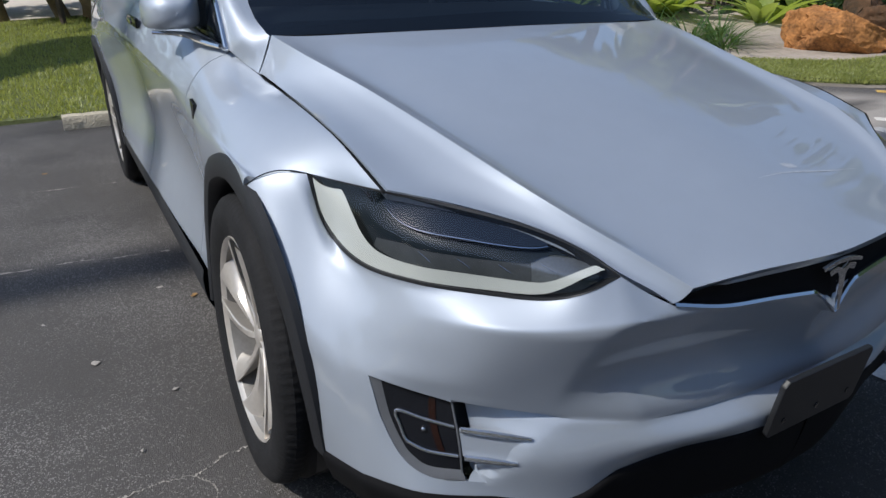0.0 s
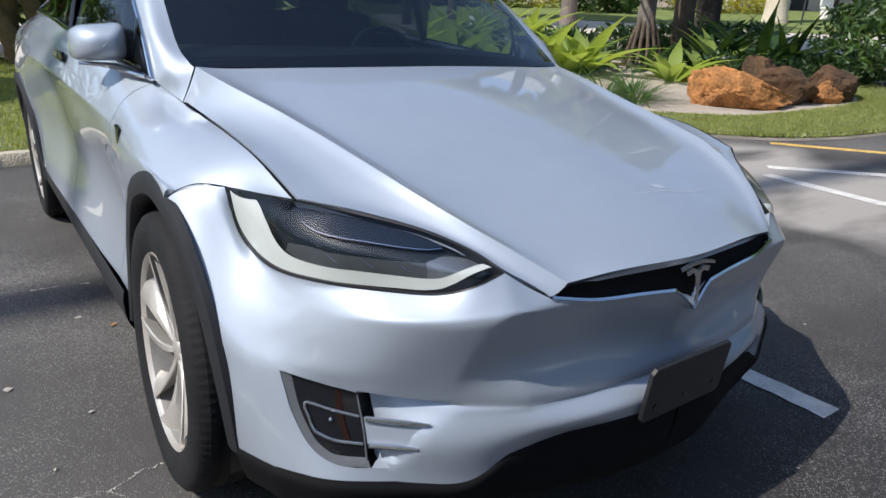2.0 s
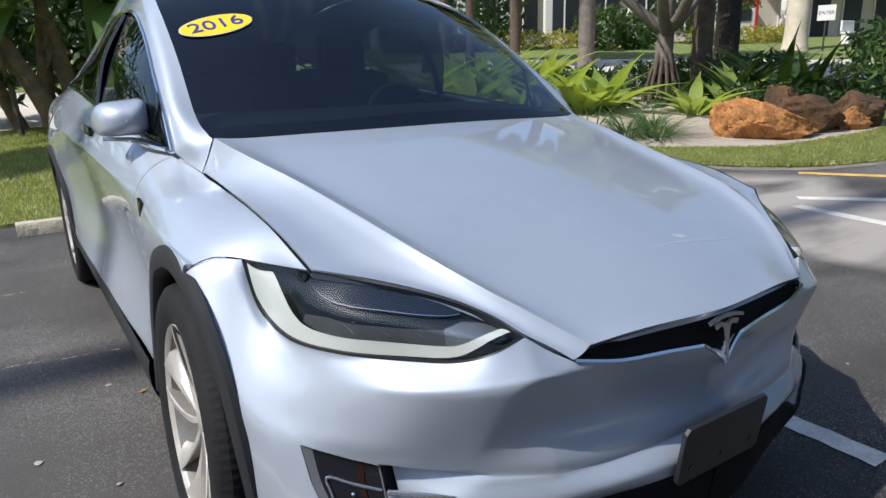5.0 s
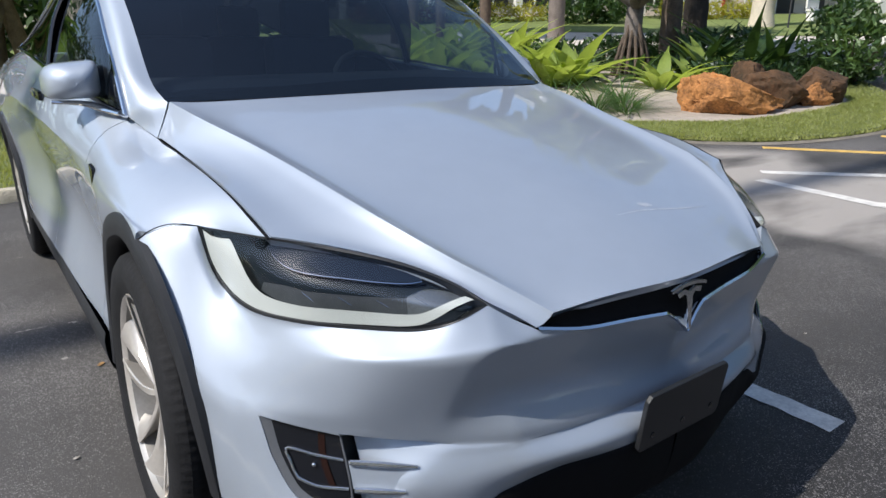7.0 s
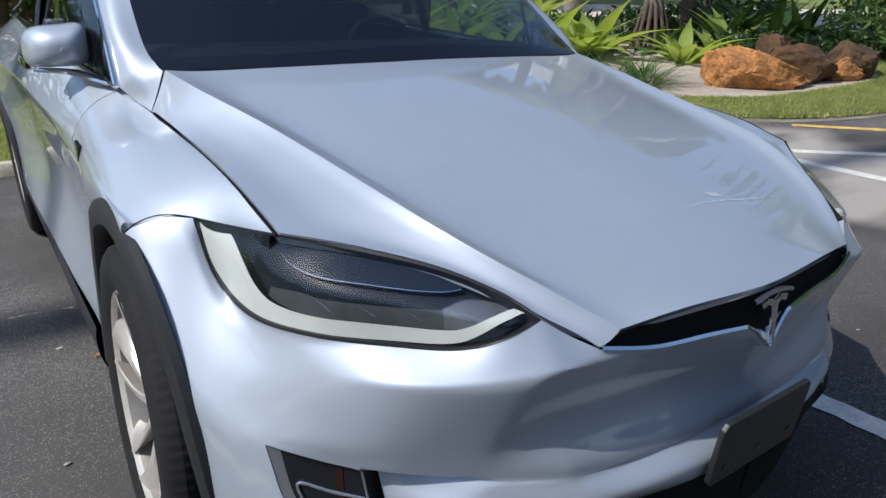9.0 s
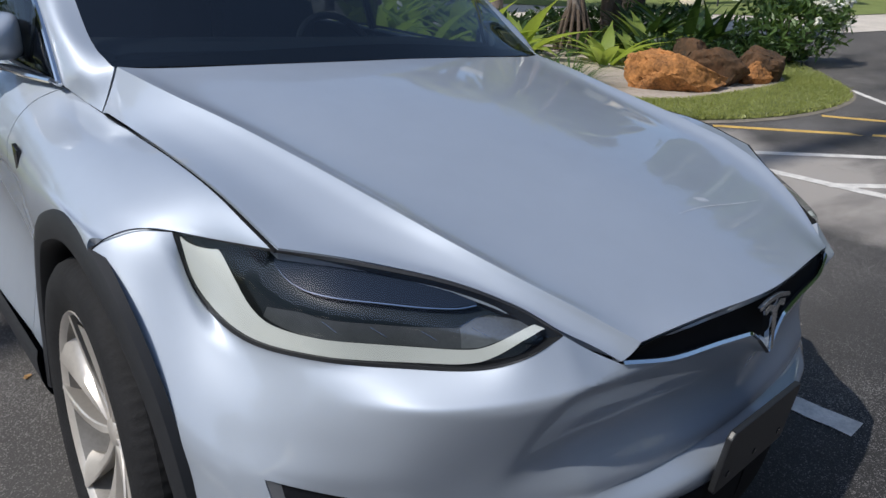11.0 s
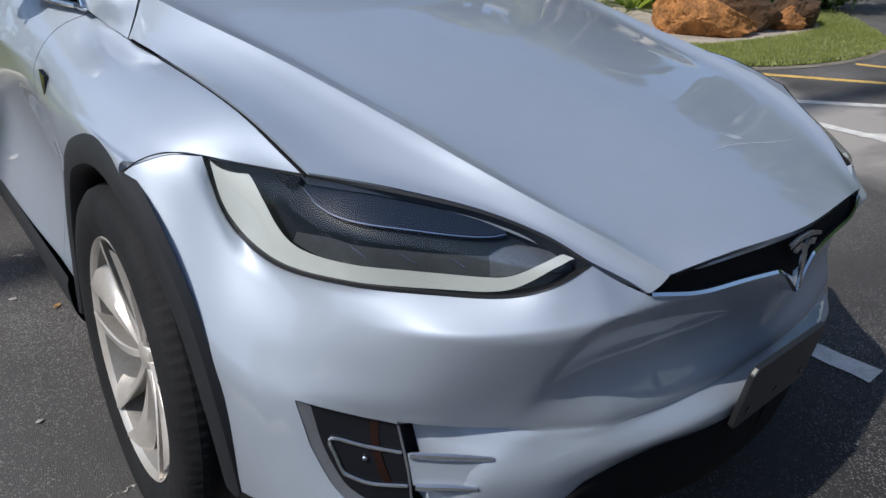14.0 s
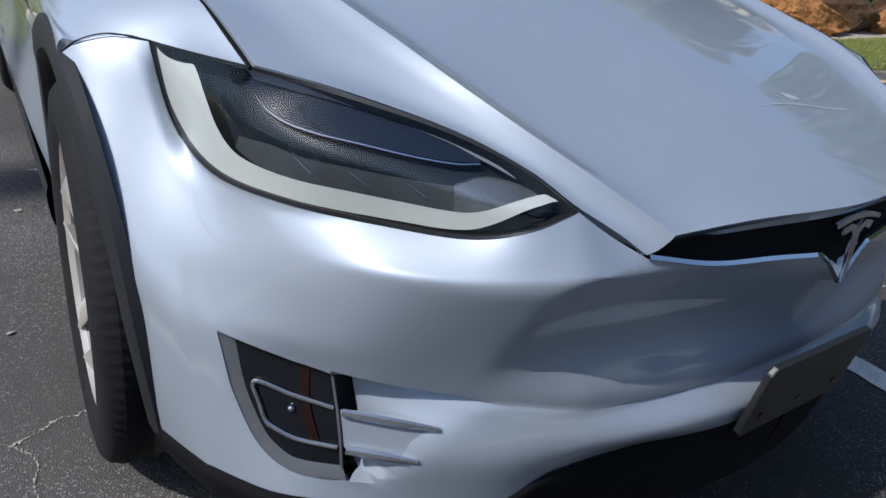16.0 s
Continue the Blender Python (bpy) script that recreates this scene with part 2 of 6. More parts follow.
def tube(points, radius, n=8, steps=None, flat=1.0):
    """A round bar along points; radius: one number, or one a point."""
    p = crv(points, steps or 4 * len(points))
    rad = crv(np.array([[r, 0, 0] for r in (radius if np.ndim(radius) else [radius] * len(points))]), len(p))[:, 0]
    t = np.gradient(p, axis=0)
    t /= np.linalg.norm(t, axis=1)[:, None] + 1e-9
    up = np.array([0, 0, 1.0]) if abs(t[:, 2]).mean() < 0.8 else np.array([1.0, 0, 0])
    s = np.cross(t, up)
    s /= np.linalg.norm(s, axis=1)[:, None] + 1e-9
    w = np.cross(s, t)
    ang = np.linspace(0, 2 * np.pi, n, endpoint=False)
    v = p[:, None] + rad[:, None, None] * (np.cos(ang)[None, :, None] * s[:, None] + flat * np.sin(ang)[None, :, None] * w[:, None])
    m = len(p)
    faces = [(i * n + j, i * n + (j + 1) % n, (i + 1) * n + (j + 1) % n, (i + 1) * n + j) for i in range(m - 1) for j in range(n)]
    faces += [tuple(range(n))[::-1], tuple((m - 1) * n + j for j in range(n))]
    return v.reshape(-1, 3), faces


def lathe(profile, n=72, axis="x"):
    """A profile of (along the axis, radius) turned round it."""
    ang = np.linspace(0, 2 * np.pi, n, endpoint=False)
    v = [(a, r * math.cos(t), r * math.sin(t)) for a, r in profile for t in ang]
    m = len(profile)
    faces = [(i * n + j, i * n + (j + 1) % n, (i + 1) * n + (j + 1) % n, (i + 1) * n + j) for i in range(m - 1) for j in range(n)]
    return v, faces


def box_bm(size, at=(0, 0, 0), bevel=0.01, turn=0.0, seg=2):
    bm = bmesh.new()
    bmesh.ops.create_cube(bm, size=1.0, matrix=pose(*at, 0, 0, turn) @ Matrix.Diagonal((*size, 1)))
    if bevel:
        bmesh.ops.bevel(bm, geom=bm.edges, offset=bevel, segments=seg, affect="EDGES", profile=0.6)
    return bm


def plate_bm(outline, thick, bevel=0.0):
    """A flat plate of a given outline (x, z), thick along y."""
    bm = bmesh.new()
    vs = [bm.verts.new((x, 0, z)) for x, z in outline]
    f = bm.faces.new(vs)
    r = bmesh.ops.extrude_face_region(bm, geom=[f])
    for v in r["geom"]:
        if isinstance(v, bmesh.types.BMVert):
            v.co.y += thick
    bmesh.ops.recalc_face_normals(bm, faces=bm.faces)
    if bevel:
        bmesh.ops.bevel(bm, geom=bm.edges, offset=bevel, segments=2, affect="EDGES", profile=0.6)
    return bm


# ---- car ----
# all half-body curves are (outward, back from the nose, up) in metres
def side(g, s):
    return np.asarray(g) * np.array([s, 1, 1])


HL_TOP, HL_REAR, HL_TIP, HOOD_TIP = (0.750, 0.461, 0.884), (0.830, 0.657, 0.878), (0.461, 0.143, 0.775), (0.385, 0.086, 0.725)
SHUT = [(0.753, 1.241, 0.986), (0.756, 1.045, 0.974), (0.756, 0.836, 0.957), (0.758, 0.634, 0.933), HL_TOP]
LAMP_TOP = [HL_TOP, (0.655, 0.381, 0.866), (0.560, 0.288, 0.841), (0.496, 0.210, 0.810), (0.457, 0.157, 0.777), (0.419, 0.117, 0.752), HOOD_TIP]
LAMP_LOW = [HL_TIP, (0.521, 0.158, 0.752), (0.572, 0.203, 0.731), (0.641, 0.279, 0.725), (0.737, 0.380, 0.729), (0.796, 0.500, 0.735), (0.816, 0.619, 0.777), HL_REAR]
SLOT_LOW = [HOOD_TIP, (0.284, 0.061, 0.708), (0.159, 0.048, 0.698), (0.062, 0.036, 0.690), (0.035, 0.032, 0.672), (0, 0.026, 0.638)]
LIP = [HOOD_TIP, (0.343, 0.071, 0.752), (0.228, 0.052, 0.763), (0.103, 0.041, 0.762), (0, 0.033, 0.760)]
SEAM = [HL_REAR, (0.873, 0.700, 0.880), (0.913, 0.722, 0.866), (0.938, 0.745, 0.839)]
BUMPER_LOW = [(0.898, 0.487, 0.332), (0.855, 0.367, 0.335), (0.783, 0.264, 0.338), (0.641, 0.190, 0.323), (0.529, 0.139, 0.317),
              (0.440, 0.118, 0.364), (0.306, 0.080, 0.395), (0.149, 0.040, 0.400), (0, 0.030, 0.402)]
FOG = [(0.828, 0.553), (0.762, 0.533), (0.716, 0.521), (0.676, 0.514), (0.675, 0.450), (0.682, 0.372), (0.718, 0.366), (0.764, 0.374), (0.790, 0.390), (0.807, 0.416), (0.822, 0.480)]

ARCH_EDGE = [(0.934, 1.385, 0.30), (0.932, 1.350, 0.42), (0.930, 1.285, 0.60), (0.932, 1.174, 0.751), (0.938, 1.047, 0.825), (0.934, 0.873, 0.864),
             (0.931, 0.691, 0.812), (0.918, 0.563, 0.663), (0.910, 0.497, 0.494), (0.896, 0.488, 0.327)]
ARCH_F = [(p[1], p[2]) for p in crv(ARCH_EDGE, 46)]


def settle(g):
    """Ease small ripples out of a lofted sheet, its rim held."""
    for _ in range(4):
        x = g[..., 0]
        c = x[1:-1, 1:-1]
        c += 0.5 * (0.5 * (x[:-2, 1:-1] + x[2:, 1:-1]) - c)
    return g


car = thing("car", "silver metallic electric crossover car parked in a marked bay", "car")


def hood():
    outer = joined([SHUT, LAMP_TOP], (26, 28))
    ridge = joined([[(0.708, 1.248, 1.084), (0.674, 1.05, 1.048), (0.621, 0.83, 1.004), (0.585, 0.635, 0.965), (0.549, 0.448, 0.923)],
                    [(0.549, 0.448, 0.923), (0.512, 0.342, 0.887), (0.465, 0.245, 0.847), (0.420, 0.175, 0.812), (0.380, 0.120, 0.779), (0.350, 0.075, 0.752)]], (26, 28))
    ridge[:, 0] += 0.013 * np.sin(np.linspace(0, 1, len(ridge)) ** 1.4 * np.pi)
    inner = joined([[(0.400, 1.185, 1.081), (0.39, 1.00, 1.043), (0.375, 0.80, 1.000), (0.36, 0.60, 0.949), (0.335, 0.44, 0.902)],
                    [(0.335, 0.44, 0.902), (0.315, 0.35, 0.873), (0.288, 0.26, 0.843), (0.258, 0.18, 0.814), (0.235, 0.11, 0.785), (0.215, 0.051, 0.763)]], (26, 28))
    mid = joined([[(0, 1.157, 1.081), (0, 0.97, 1.048), (0, 0.78, 1.010), (0, 0.58, 0.957), (0, 0.42, 0.909)],
                  [(0, 0.42, 0.909), (0, 0.33, 0.880), (0, 0.24, 0.849), (0, 0.16, 0.819), (0, 0.09, 0.788), (0, 0.033, 0.760)]], (26, 28))
    swoop = np.sin(np.linspace(0.1, 0.9, len(outer)) * np.pi)
    shoulder, brow = outer * 0.55 + ridge * 0.45, outer * 0.20 + ridge * 0.80
    brow[:, 2] -= 0.0115 * swoop
    shoulder[:, 2] -= 0.016 * swoop
    dip = ridge * 0.72 + inner * 0.28 - np.array([0, 0, 0.014]) * np.sin(np.linspace(0.1, 1, len(ridge)) * np.pi)[:, None]
    fall = loft([side(outer, -1), side(shoulder, -1), side(brow, -1), side(ridge, -1)], 7)
    top = loft([side(ridge, -1), side(dip, -1), side(inner, -1), mid, inner, dip, ridge], 8)
    return grid_bm(np.vstack([fall[:-1], top[:-1], (fall * np.array([-1, 1, 1]))[::-1]]))


for s in (-1, 1):
    part("seam_liner", tube(side([(x - 0.002, y, z - 0.026) for x, y, z in SHUT[:4]] + [(0.752, 0.50, 0.862)], s), 0.013, 8, 40), SKIRT, car, "black rubber liner under the bonnet gap")
    part("seam_gasket", tube(side([(x, y, z - 0.0030) for x, y, z in SHUT], s), 0.0034, 6, 60), SKIRT, car, "black gap along the bonnet edge")
    part("seam_gasket", tube(side([(x, y, z - 0.0012) for x, y, z in SEAM], s), 0.0011, 6, 24), SKIRT, car, "thin dark gap between wing and bumper")
bonnet = part("hood", flange(hood(), 0.02, 0.0058), PAINT, car, "silver bonnet with sharp raised shoulders")


def bumper(s):
    top = joined([SEAM[::-1], LAMP_LOW[::-1], [HL_TIP, (0.424, 0.118, 0.748), HOOD_TIP], SLOT_LOW], (9, 34, 7, 26))
    n = (9, 34, 7, 26)
    r1 = joined([[(0.931, 0.654, 0.782), (0.910, 0.602, 0.755), (0.878, 0.536, 0.718)],
                 [(0.878, 0.536, 0.718), (0.822, 0.446, 0.684), (0.752, 0.345, 0.676), (0.657, 0.234, 0.683), (0.562, 0.158, 0.690), (0.468, 0.102, 0.704)],
                 [(0.468, 0.102, 0.704), (0.432, 0.086, 0.706), (0.398, 0.074, 0.706)],
                 [(0.398, 0.074, 0.706), (0.27, 0.056, 0.690), (0.14, 0.045, 0.672), (0, 0.033, 0.625)]], n)
    # the shoulder fold stands proud, so that the flank below it is steep
    swell = np.interp(r1[:, 0], (0.30, 0.50, 0.80, 0.90, 0.935), (0.0, 0.013, 0.006, 0.0, 0.0))
    r1 = r1 + swell[:, None] * np.array([0.22, -0.88, 0.40])
    r2 = joined([[(0.917, 0.540, 0.620), (0.908, 0.494, 0.611), (0.882, 0.452, 0.598)],
                 [(0.882, 0.452, 0.598), (0.832, 0.383, 0.590), (0.762, 0.313, 0.582), (0.675, 0.242, 0.578), (0.565, 0.175, 0.576), (0.466, 0.120, 0.576)],
                 [(0.466, 0.120, 0.576), (0.442, 0.108, 0.574), (0.420, 0.098, 0.572)],
                 [(0.420, 0.098, 0.572), (0.28, 0.077, 0.560), (0.14, 0.066, 0.552), (0, 0.062, 0.548)]], n)
    r3 = joined([[(0.913, 0.518, 0.566), (0.898, 0.476, 0.562), (0.872, 0.425, 0.560)],
                 [(0.872, 0.425, 0.560), (0.830, 0.374, 0.557), (0.762, 0.318, 0.537), (0.673, 0.252, 0.518), (0.560, 0.186, 0.499), (0.455, 0.128, 0.491)],
                 [(0.455, 0.128, 0.491), (0.430, 0.115, 0.490), (0.405, 0.104, 0.489)],
                 [(0.405, 0.104, 0.489), (0.27, 0.077, 0.489), (0.13, 0.063, 0.490), (0, 0.059, 0.490)]], n)
    # the corner behind the lamp stands nearly upright
    for row, amount in ((r1, 0.042), (r2, 0.032), (r3, 0.020)):
        k = np.interp(row[:, 0], (0.68, 0.78, 0.86, 0.900, 0.924), (0.0, 0.45, 1.0, 0.8, 0.0)) * amount
        row += k[:, None] * np.array([-0.265, 0.908, -0.326])
    r4 = joined([[(0.906, 0.490, 0.440), (0.892, 0.455, 0.436), (0.868, 0.412, 0.432)],
                 [(0.868, 0.412, 0.432), (0.822, 0.346, 0.425), (0.762, 0.286, 0.420), (0.672, 0.218, 0.415), (0.560, 0.148, 0.410), (0.440, 0.100, 0.425)],
                 [(0.440, 0.100, 0.425), (0.410, 0.087, 0.430), (0.370, 0.072, 0.436)],
                 [(0.370, 0.072, 0.436), (0.25, 0.044, 0.442), (0.12, 0.030, 0.446), (0, 0.025, 0.446)]], n)
    low = joined([BUMPER_LOW[:2], BUMPER_LOW[1:6], [BUMPER_LOW[5], (0.37, 0.100, 0.381), BUMPER_LOW[6]], BUMPER_LOW[6:]], n)
    # a fold along the shoulder that dies out towards the arch and the nose, the brow over the fog lamps and the lip below the nose
    r1a, r1b = top * 0.22 + r1 * 0.78, r1 + np.array([0.001, -0.001, -0.014])
    r3b = r3 + np.array([0, 0, -0.007])
    r3c = r3 * 0.70 + r4 * 0.30
    inner = np.clip((0.45 - r3c[:, 0]) / 0.15, 0, 1)
    r3c[:, 1] += 0.009 * inner
    sharp = np.vstack([loft([top, r1a], 7)[:-1], loft([r1a, r1, r1b], 3)[:-1], loft([r1b, r2, r3], 10)[:-1]])
    soft1 = (top * 0.5 + r2 * 0.5) * 0.55 + r1 * 0.45
    whole = loft([top, soft1, r2, r3], 40)
    steps = np.concatenate([np.linspace(0, 0.78, 8)[:-1], np.linspace(0.78, 1.10, 7)[:-1], np.linspace(1.10, 2, 11)[:-1], np.linspace(2, 3, 11)[:-1]])
    soft = whole[np.round(steps * 40).astype(int)]
    w = np.interp(sharp[..., 0], (0.0, 0.36, 0.50, 0.70, 0.83, 1.0), (0.3, 0.3, 1.0, 1.0, 0.0, 0.0))[..., None]
    w = w * w * (3 - 2 * w)
    body = soft * (1 - w) + sharp * w
    # flat forward facet below the nose, leaning back towards its foot
    flat = 0.3027 + 0.1637 * body[..., 0] - 0.404 * body[..., 2]
    ease = np.clip((body[..., 2] - 0.490) / 0.125, 0, 1)
    ease = ease * ease * (3 - 2 * ease)
    rowfade = np.clip(np.arange(len(body)) / 2.5, 0, 1)[:, None]
    body[..., 1] += np.maximum(0, flat - body[..., 1]) * ease * rowfade
    # ease the fold
    for k in range(10):
        near = (body[:-3, 1:-1] + body[2:-1, 1:-1] + 2 * body[1:-2, :-2] + 2 * body[1:-2, 2:]) / 6
        body[1:-2, 1:-1] += (near - body[1:-2, 1:-1]) * (np.clip((body[1:-2, 1:-1, 0] - 0.58) / 0.12, 0, 1)[..., None] * 0.4)
    # even out the corner between lamp and arch
    corner = np.clip((body[1:-2, 1:-1, 0] - 0.70) / 0.08, 0, 1)[..., None] * 0.5
    for k in range(8):
        near = (body[:-3, 1:-1] + body[2:-1, 1:-1] + body[1:-2, :-2] + body[1:-2, 2:]) / 4
        body[1:-2, 1:-1] += (near - body[1:-2, 1:-1]) * corner
    g = np.vstack([body, loft([r3, r3b], 1)[:-1], loft([r3b, r3c, r4, low], 9)])
    for k in range(60):
        m = np.clip((g[9:-2, 1:-1, 0] - 0.815) / 0.05, 0, 1)[..., None] * 0.5
        g[9:-2, 1:-1] += ((g[8:-3, 1:-1] + g[10:-1, 1:-1]) / 2 - g[9:-2, 1:-1]) * m
    plain = g.copy()
    first = len(body) + 1
    # scooped side of the fog-lamp pocket
    for i in range(first, len(g)):
        for j in range(g.shape[1]):
            x, y, z = g[i, j]
            edge = np.interp(z, (0.365, 0.375, 0.40, 0.43, 0.46, 0.485, 0.50), (0.70, 0.672, 0.640, 0.612, 0.575, 0.530, 0.505))
            if edge < x < 0.700:
                k = min(1.0, (x - edge) / max(0.676 - edge, 0.01))
                g[i, j, 1] += 0.048 * k ** 1.3
    return g, low, plain


BG, BLOW, BG0 = bumper(1)

# wheel-arch outline (back, up)
ARCH_R = [(3.895 + 0.455 * math.cos(a), 0.385 + 0.470 * math.sin(a)) for a in np.linspace(-0.35, math.pi + 0.35, 40)]
STATIONS = [
    [HL_TOP, HL_REAR, (0.873, 0.700, 0.880), (0.913, 0.722, 0.866), (0.938, 0.745, 0.839), (0.925, 0.72, 0.6), (0.91, 0.68, 0.33)],
    [(0.758, 0.634, 0.933), (0.840, 0.765, 0.914), (0.885, 0.800, 0.895), (0.922, 0.820, 0.873), (0.936, 0.835, 0.845), (0.93, 0.83, 0.6), (0.915, 0.80, 0.33)],
    [(0.756, 0.836, 0.957), (0.838, 0.910, 0.938), (0.886, 0.935, 0.913), (0.922, 0.942, 0.882), (0.936, 0.945, 0.845), (0.93, 0.95, 0.6), (0.92, 0.93, 0.33)],
    [(0.756, 1.045, 0.974), (0.837, 1.080, 0.957), (0.884, 1.100, 0.930), (0.918, 1.112, 0.894), (0.932, 1.120, 0.847), (0.925, 1.13, 0.6), (0.93, 1.14, 0.34)],
    [(0.756, 1.241, 0.988), (0.838, 1.258, 0.974), (0.882, 1.270, 0.945), (0.913, 1.278, 0.904), (0.928, 1.285, 0.848), (0.915, 1.30, 0.62), (0.932, 1.32, 0.37)],
    [(0.792, 1.370, 1.032), (0.847, 1.410, 1.000), (0.885, 1.430, 0.960), (0.914, 1.445, 0.910), (0.918, 1.450, 0.848), (0.898, 1.46, 0.64), (0.938, 1.47, 0.40)],
    [(0.832, 1.80, 1.085), (0.876, 1.82, 1.050), (0.904, 1.83, 1.002), (0.933, 1.84, 0.945), (0.914, 1.85, 0.862), (0.888, 1.85, 0.64), (0.948, 1.85, 0.40)],
    [(0.855, 2.45, 1.135), (0.903, 2.45, 1.098), (0.930, 2.45, 1.045), (0.955, 2.45, 0.985), (0.928, 2.45, 0.870), (0.896, 2.45, 0.64), (0.955, 2.45, 0.40)],
    [(0.840, 3.10, 1.175), (0.898, 3.10, 1.120), (0.934, 3.10, 1.055), (0.970, 3.10, 1.000), (0.955, 3.10, 0.870), (0.928, 3.10, 0.64), (0.962, 3.10, 0.40)],
    [(0.825, 3.70, 1.195), (0.892, 3.70, 1.128), (0.938, 3.70, 1.055), (0.968, 3.70, 0.970), (0.980, 3.70, 0.850), (0.965, 3.70, 0.64), (0.955, 3.70, 0.40)],
    [(0.795, 4.25, 1.185), (0.872, 4.25, 1.115), (0.918, 4.25, 1.045), (0.950, 4.25, 0.960), (0.970, 4.25, 0.850), (0.945, 4.25, 0.64), (0.925, 4.25, 0.40)],
    [(0.770, 4.70, 1.150), (0.860, 4.70, 1.090), (0.895, 4.70, 1.030), (0.905, 4.70, 0.950), (0.895, 4.70, 0.850), (0.870, 4.70, 0.64), (0.84, 4.70, 0.40)],
    [(0.600, 4.92, 1.120), (0.680, 4.93, 1.070), (0.700, 4.95, 1.020), (0.715, 4.96, 0.950), (0.710, 4.95, 0.850), (0.69, 4.93, 0.64), (0.66, 4.90, 0.40)],
]
SIDE_ROWS = np.array([crv(st, 43) if k < 5 else joined([st[:4], st[3:]], (22, 22)) for k, st in enumerate(STATIONS)])
SIDE_GRID = settle(loft(SIDE_ROWS, 14))


def steps(x, a, b):
    k = np.clip((x - a) / (b - a), 0, 1)
    return k * k * (3 - 2 * k)


def away_from(p, curve, n=80):
    c = crv(curve, n)
    return np.sqrt(((p[:, None] - c[None]) ** 2).sum(2)).min(1)


def fair(bumper_grid, wing_grid, reach=0.10):
    """Ease wing and bumper corner into one flowing surface across their seam."""
    d = np.array([0.70, -0.38, 0.60])
    d /= np.linalg.norm(d)
    e1 = np.cross(d, (0, 0, 1.0))
    e1 /= np.linalg.norm(e1)
    e2 = np.cross(e1, d)
    grids = [bumper_grid.reshape(-1, 3), wing_grid.reshape(-1, 3)]
    outside = [(grids[0][:, 0] > 0.62) & (grids[0][:, 2] > 0.50),
               (grids[1][:, 1] < 2.4) & (np.hypot(grids[1][:, 1] - 0.93, grids[1][:, 2] - 0.385) > 0.455) & (grids[1][:, 2] > 0.62)]
    pts = np.vstack([g[o] for g, o in zip(grids, outside)])
    o = np.array([0.88, 0.85, 0.85])

    def terms(p):
        a, b = (p - o) @ e1 * 5, (p - o) @ e2 * 5
        return np.stack([np.ones(len(a)), a, b, a * a, a * b, b * b], 1)

    def flat(p):
        return np.stack([(p - o) @ e1, (p - o) @ e2], 1)

    t, h, f = terms(pts), (pts - o) @ d, flat(pts)
    prods = np.hstack([(t[:, :, None] * t[:, None, :]).reshape(len(t), -1), t * h[:, None]])
    for g, sel in zip(grids, outside):
        p = g[sel]
        w = np.exp(-((flat(p)[:, None] - f[None]) ** 2).sum(2) / (2 * (reach / 1.6) ** 2))
        q = w @ prods
        tp = terms(p)
        m = q[:, :36].reshape(-1, 6, 6) + np.eye(6) * 1e-9
        c = np.linalg.solve(m, q[:, 36:, None])[:, :, 0]
        dh = (tp * c).sum(1) - (p - o) @ d
        k = steps(away_from(p, SHUT), 0.002, 0.02) * steps(away_from(p, LAMP_LOW), 0.003, 0.035) * steps(away_from(p, ARCH_EDGE), 0.0, 0.10)
        k *= steps(p[:, 2], 0.56, 0.66) * steps(p[:, 0], 0.66, 0.76) * (1 - steps(p[:, 1], 1.32, 1.60))
        g[sel] += (dh * k)[:, None] * d


def rounded(points, first):
    """An outline with the corners after the first few cut back to a curve."""
    for _ in range(2):
        tail = points[first:]
        points = points[:first] + tail[:1] + [(a[0] * (1 - k) + b[0] * k, a[1] * (1 - k) + b[1] * k) for a, b in zip(tail, tail[1:]) for k in (0.25, 0.75)] + tail[-1:]
    return points


fair(BG, SIDE_GRID)
whole = np.concatenate([side(BG, -1), side(BG, 1)[:, ::-1][:, 1:]], 1)
bm = grid_bm(whole, away=(0, 1.2, 0.6))
for s in (-1, 1):
    cut(bm, [(s * x, z) for x, z in rounded(FOG, 5)], (0, 2), 0.03)
part("front_bumper", flange(bm, 0.02, 0.0005), PAINT, car, "silver front bumper with a keel below the emblem")
PANELS = (("front_fender", 0, 70), ("front_door", 70, 98), ("rear_door", 98, 126), ("rear_quarter", 126, 168))
for s in (-1, 1):
    for name, a, b in PANELS:
        bm = grid_bm(side(SIDE_GRID[a:b + 1], s), away=(0, 2.4, 0.6))
        if a < 70:
            cut(bm, ARCH_F, (1, 2), 0.04)
        elif b > 126:
            cut(bm, ARCH_R, (1, 2), 0.05)
        part(name, flange(bm, 0.015, 0.0006 if a < 70 else 0.0026), PAINT, car)


def arch_trim(s, cy, body_x, a0, a1):
    """Black plastic lip round a wheel arch."""
    ang = np.linspace(a0, a1, 60)
    rows = []
    for r, dx in ((0.475, -0.012), (0.474, 0.006), (0.462, 0.011), (0.440, 0.012), (0.418, 0.009), (0.410, 0.0), (0.405, -0.03), (0.403, -0.09)):
        y, z = cy + r * np.cos(ang) * 0.985, 0.385 + r * np.sin(ang)
        x = np.array([body_x(yy, zz) for yy, zz in zip(cy + 0.46 * np.cos(ang), 0.385 + 0.47 * np.sin(ang))]) + dx
        rows.append(np.stack([x, y, z], 1))
    return grid_bm(side(np.array(rows), s), away=(s * 0.5, cy, 0.35))


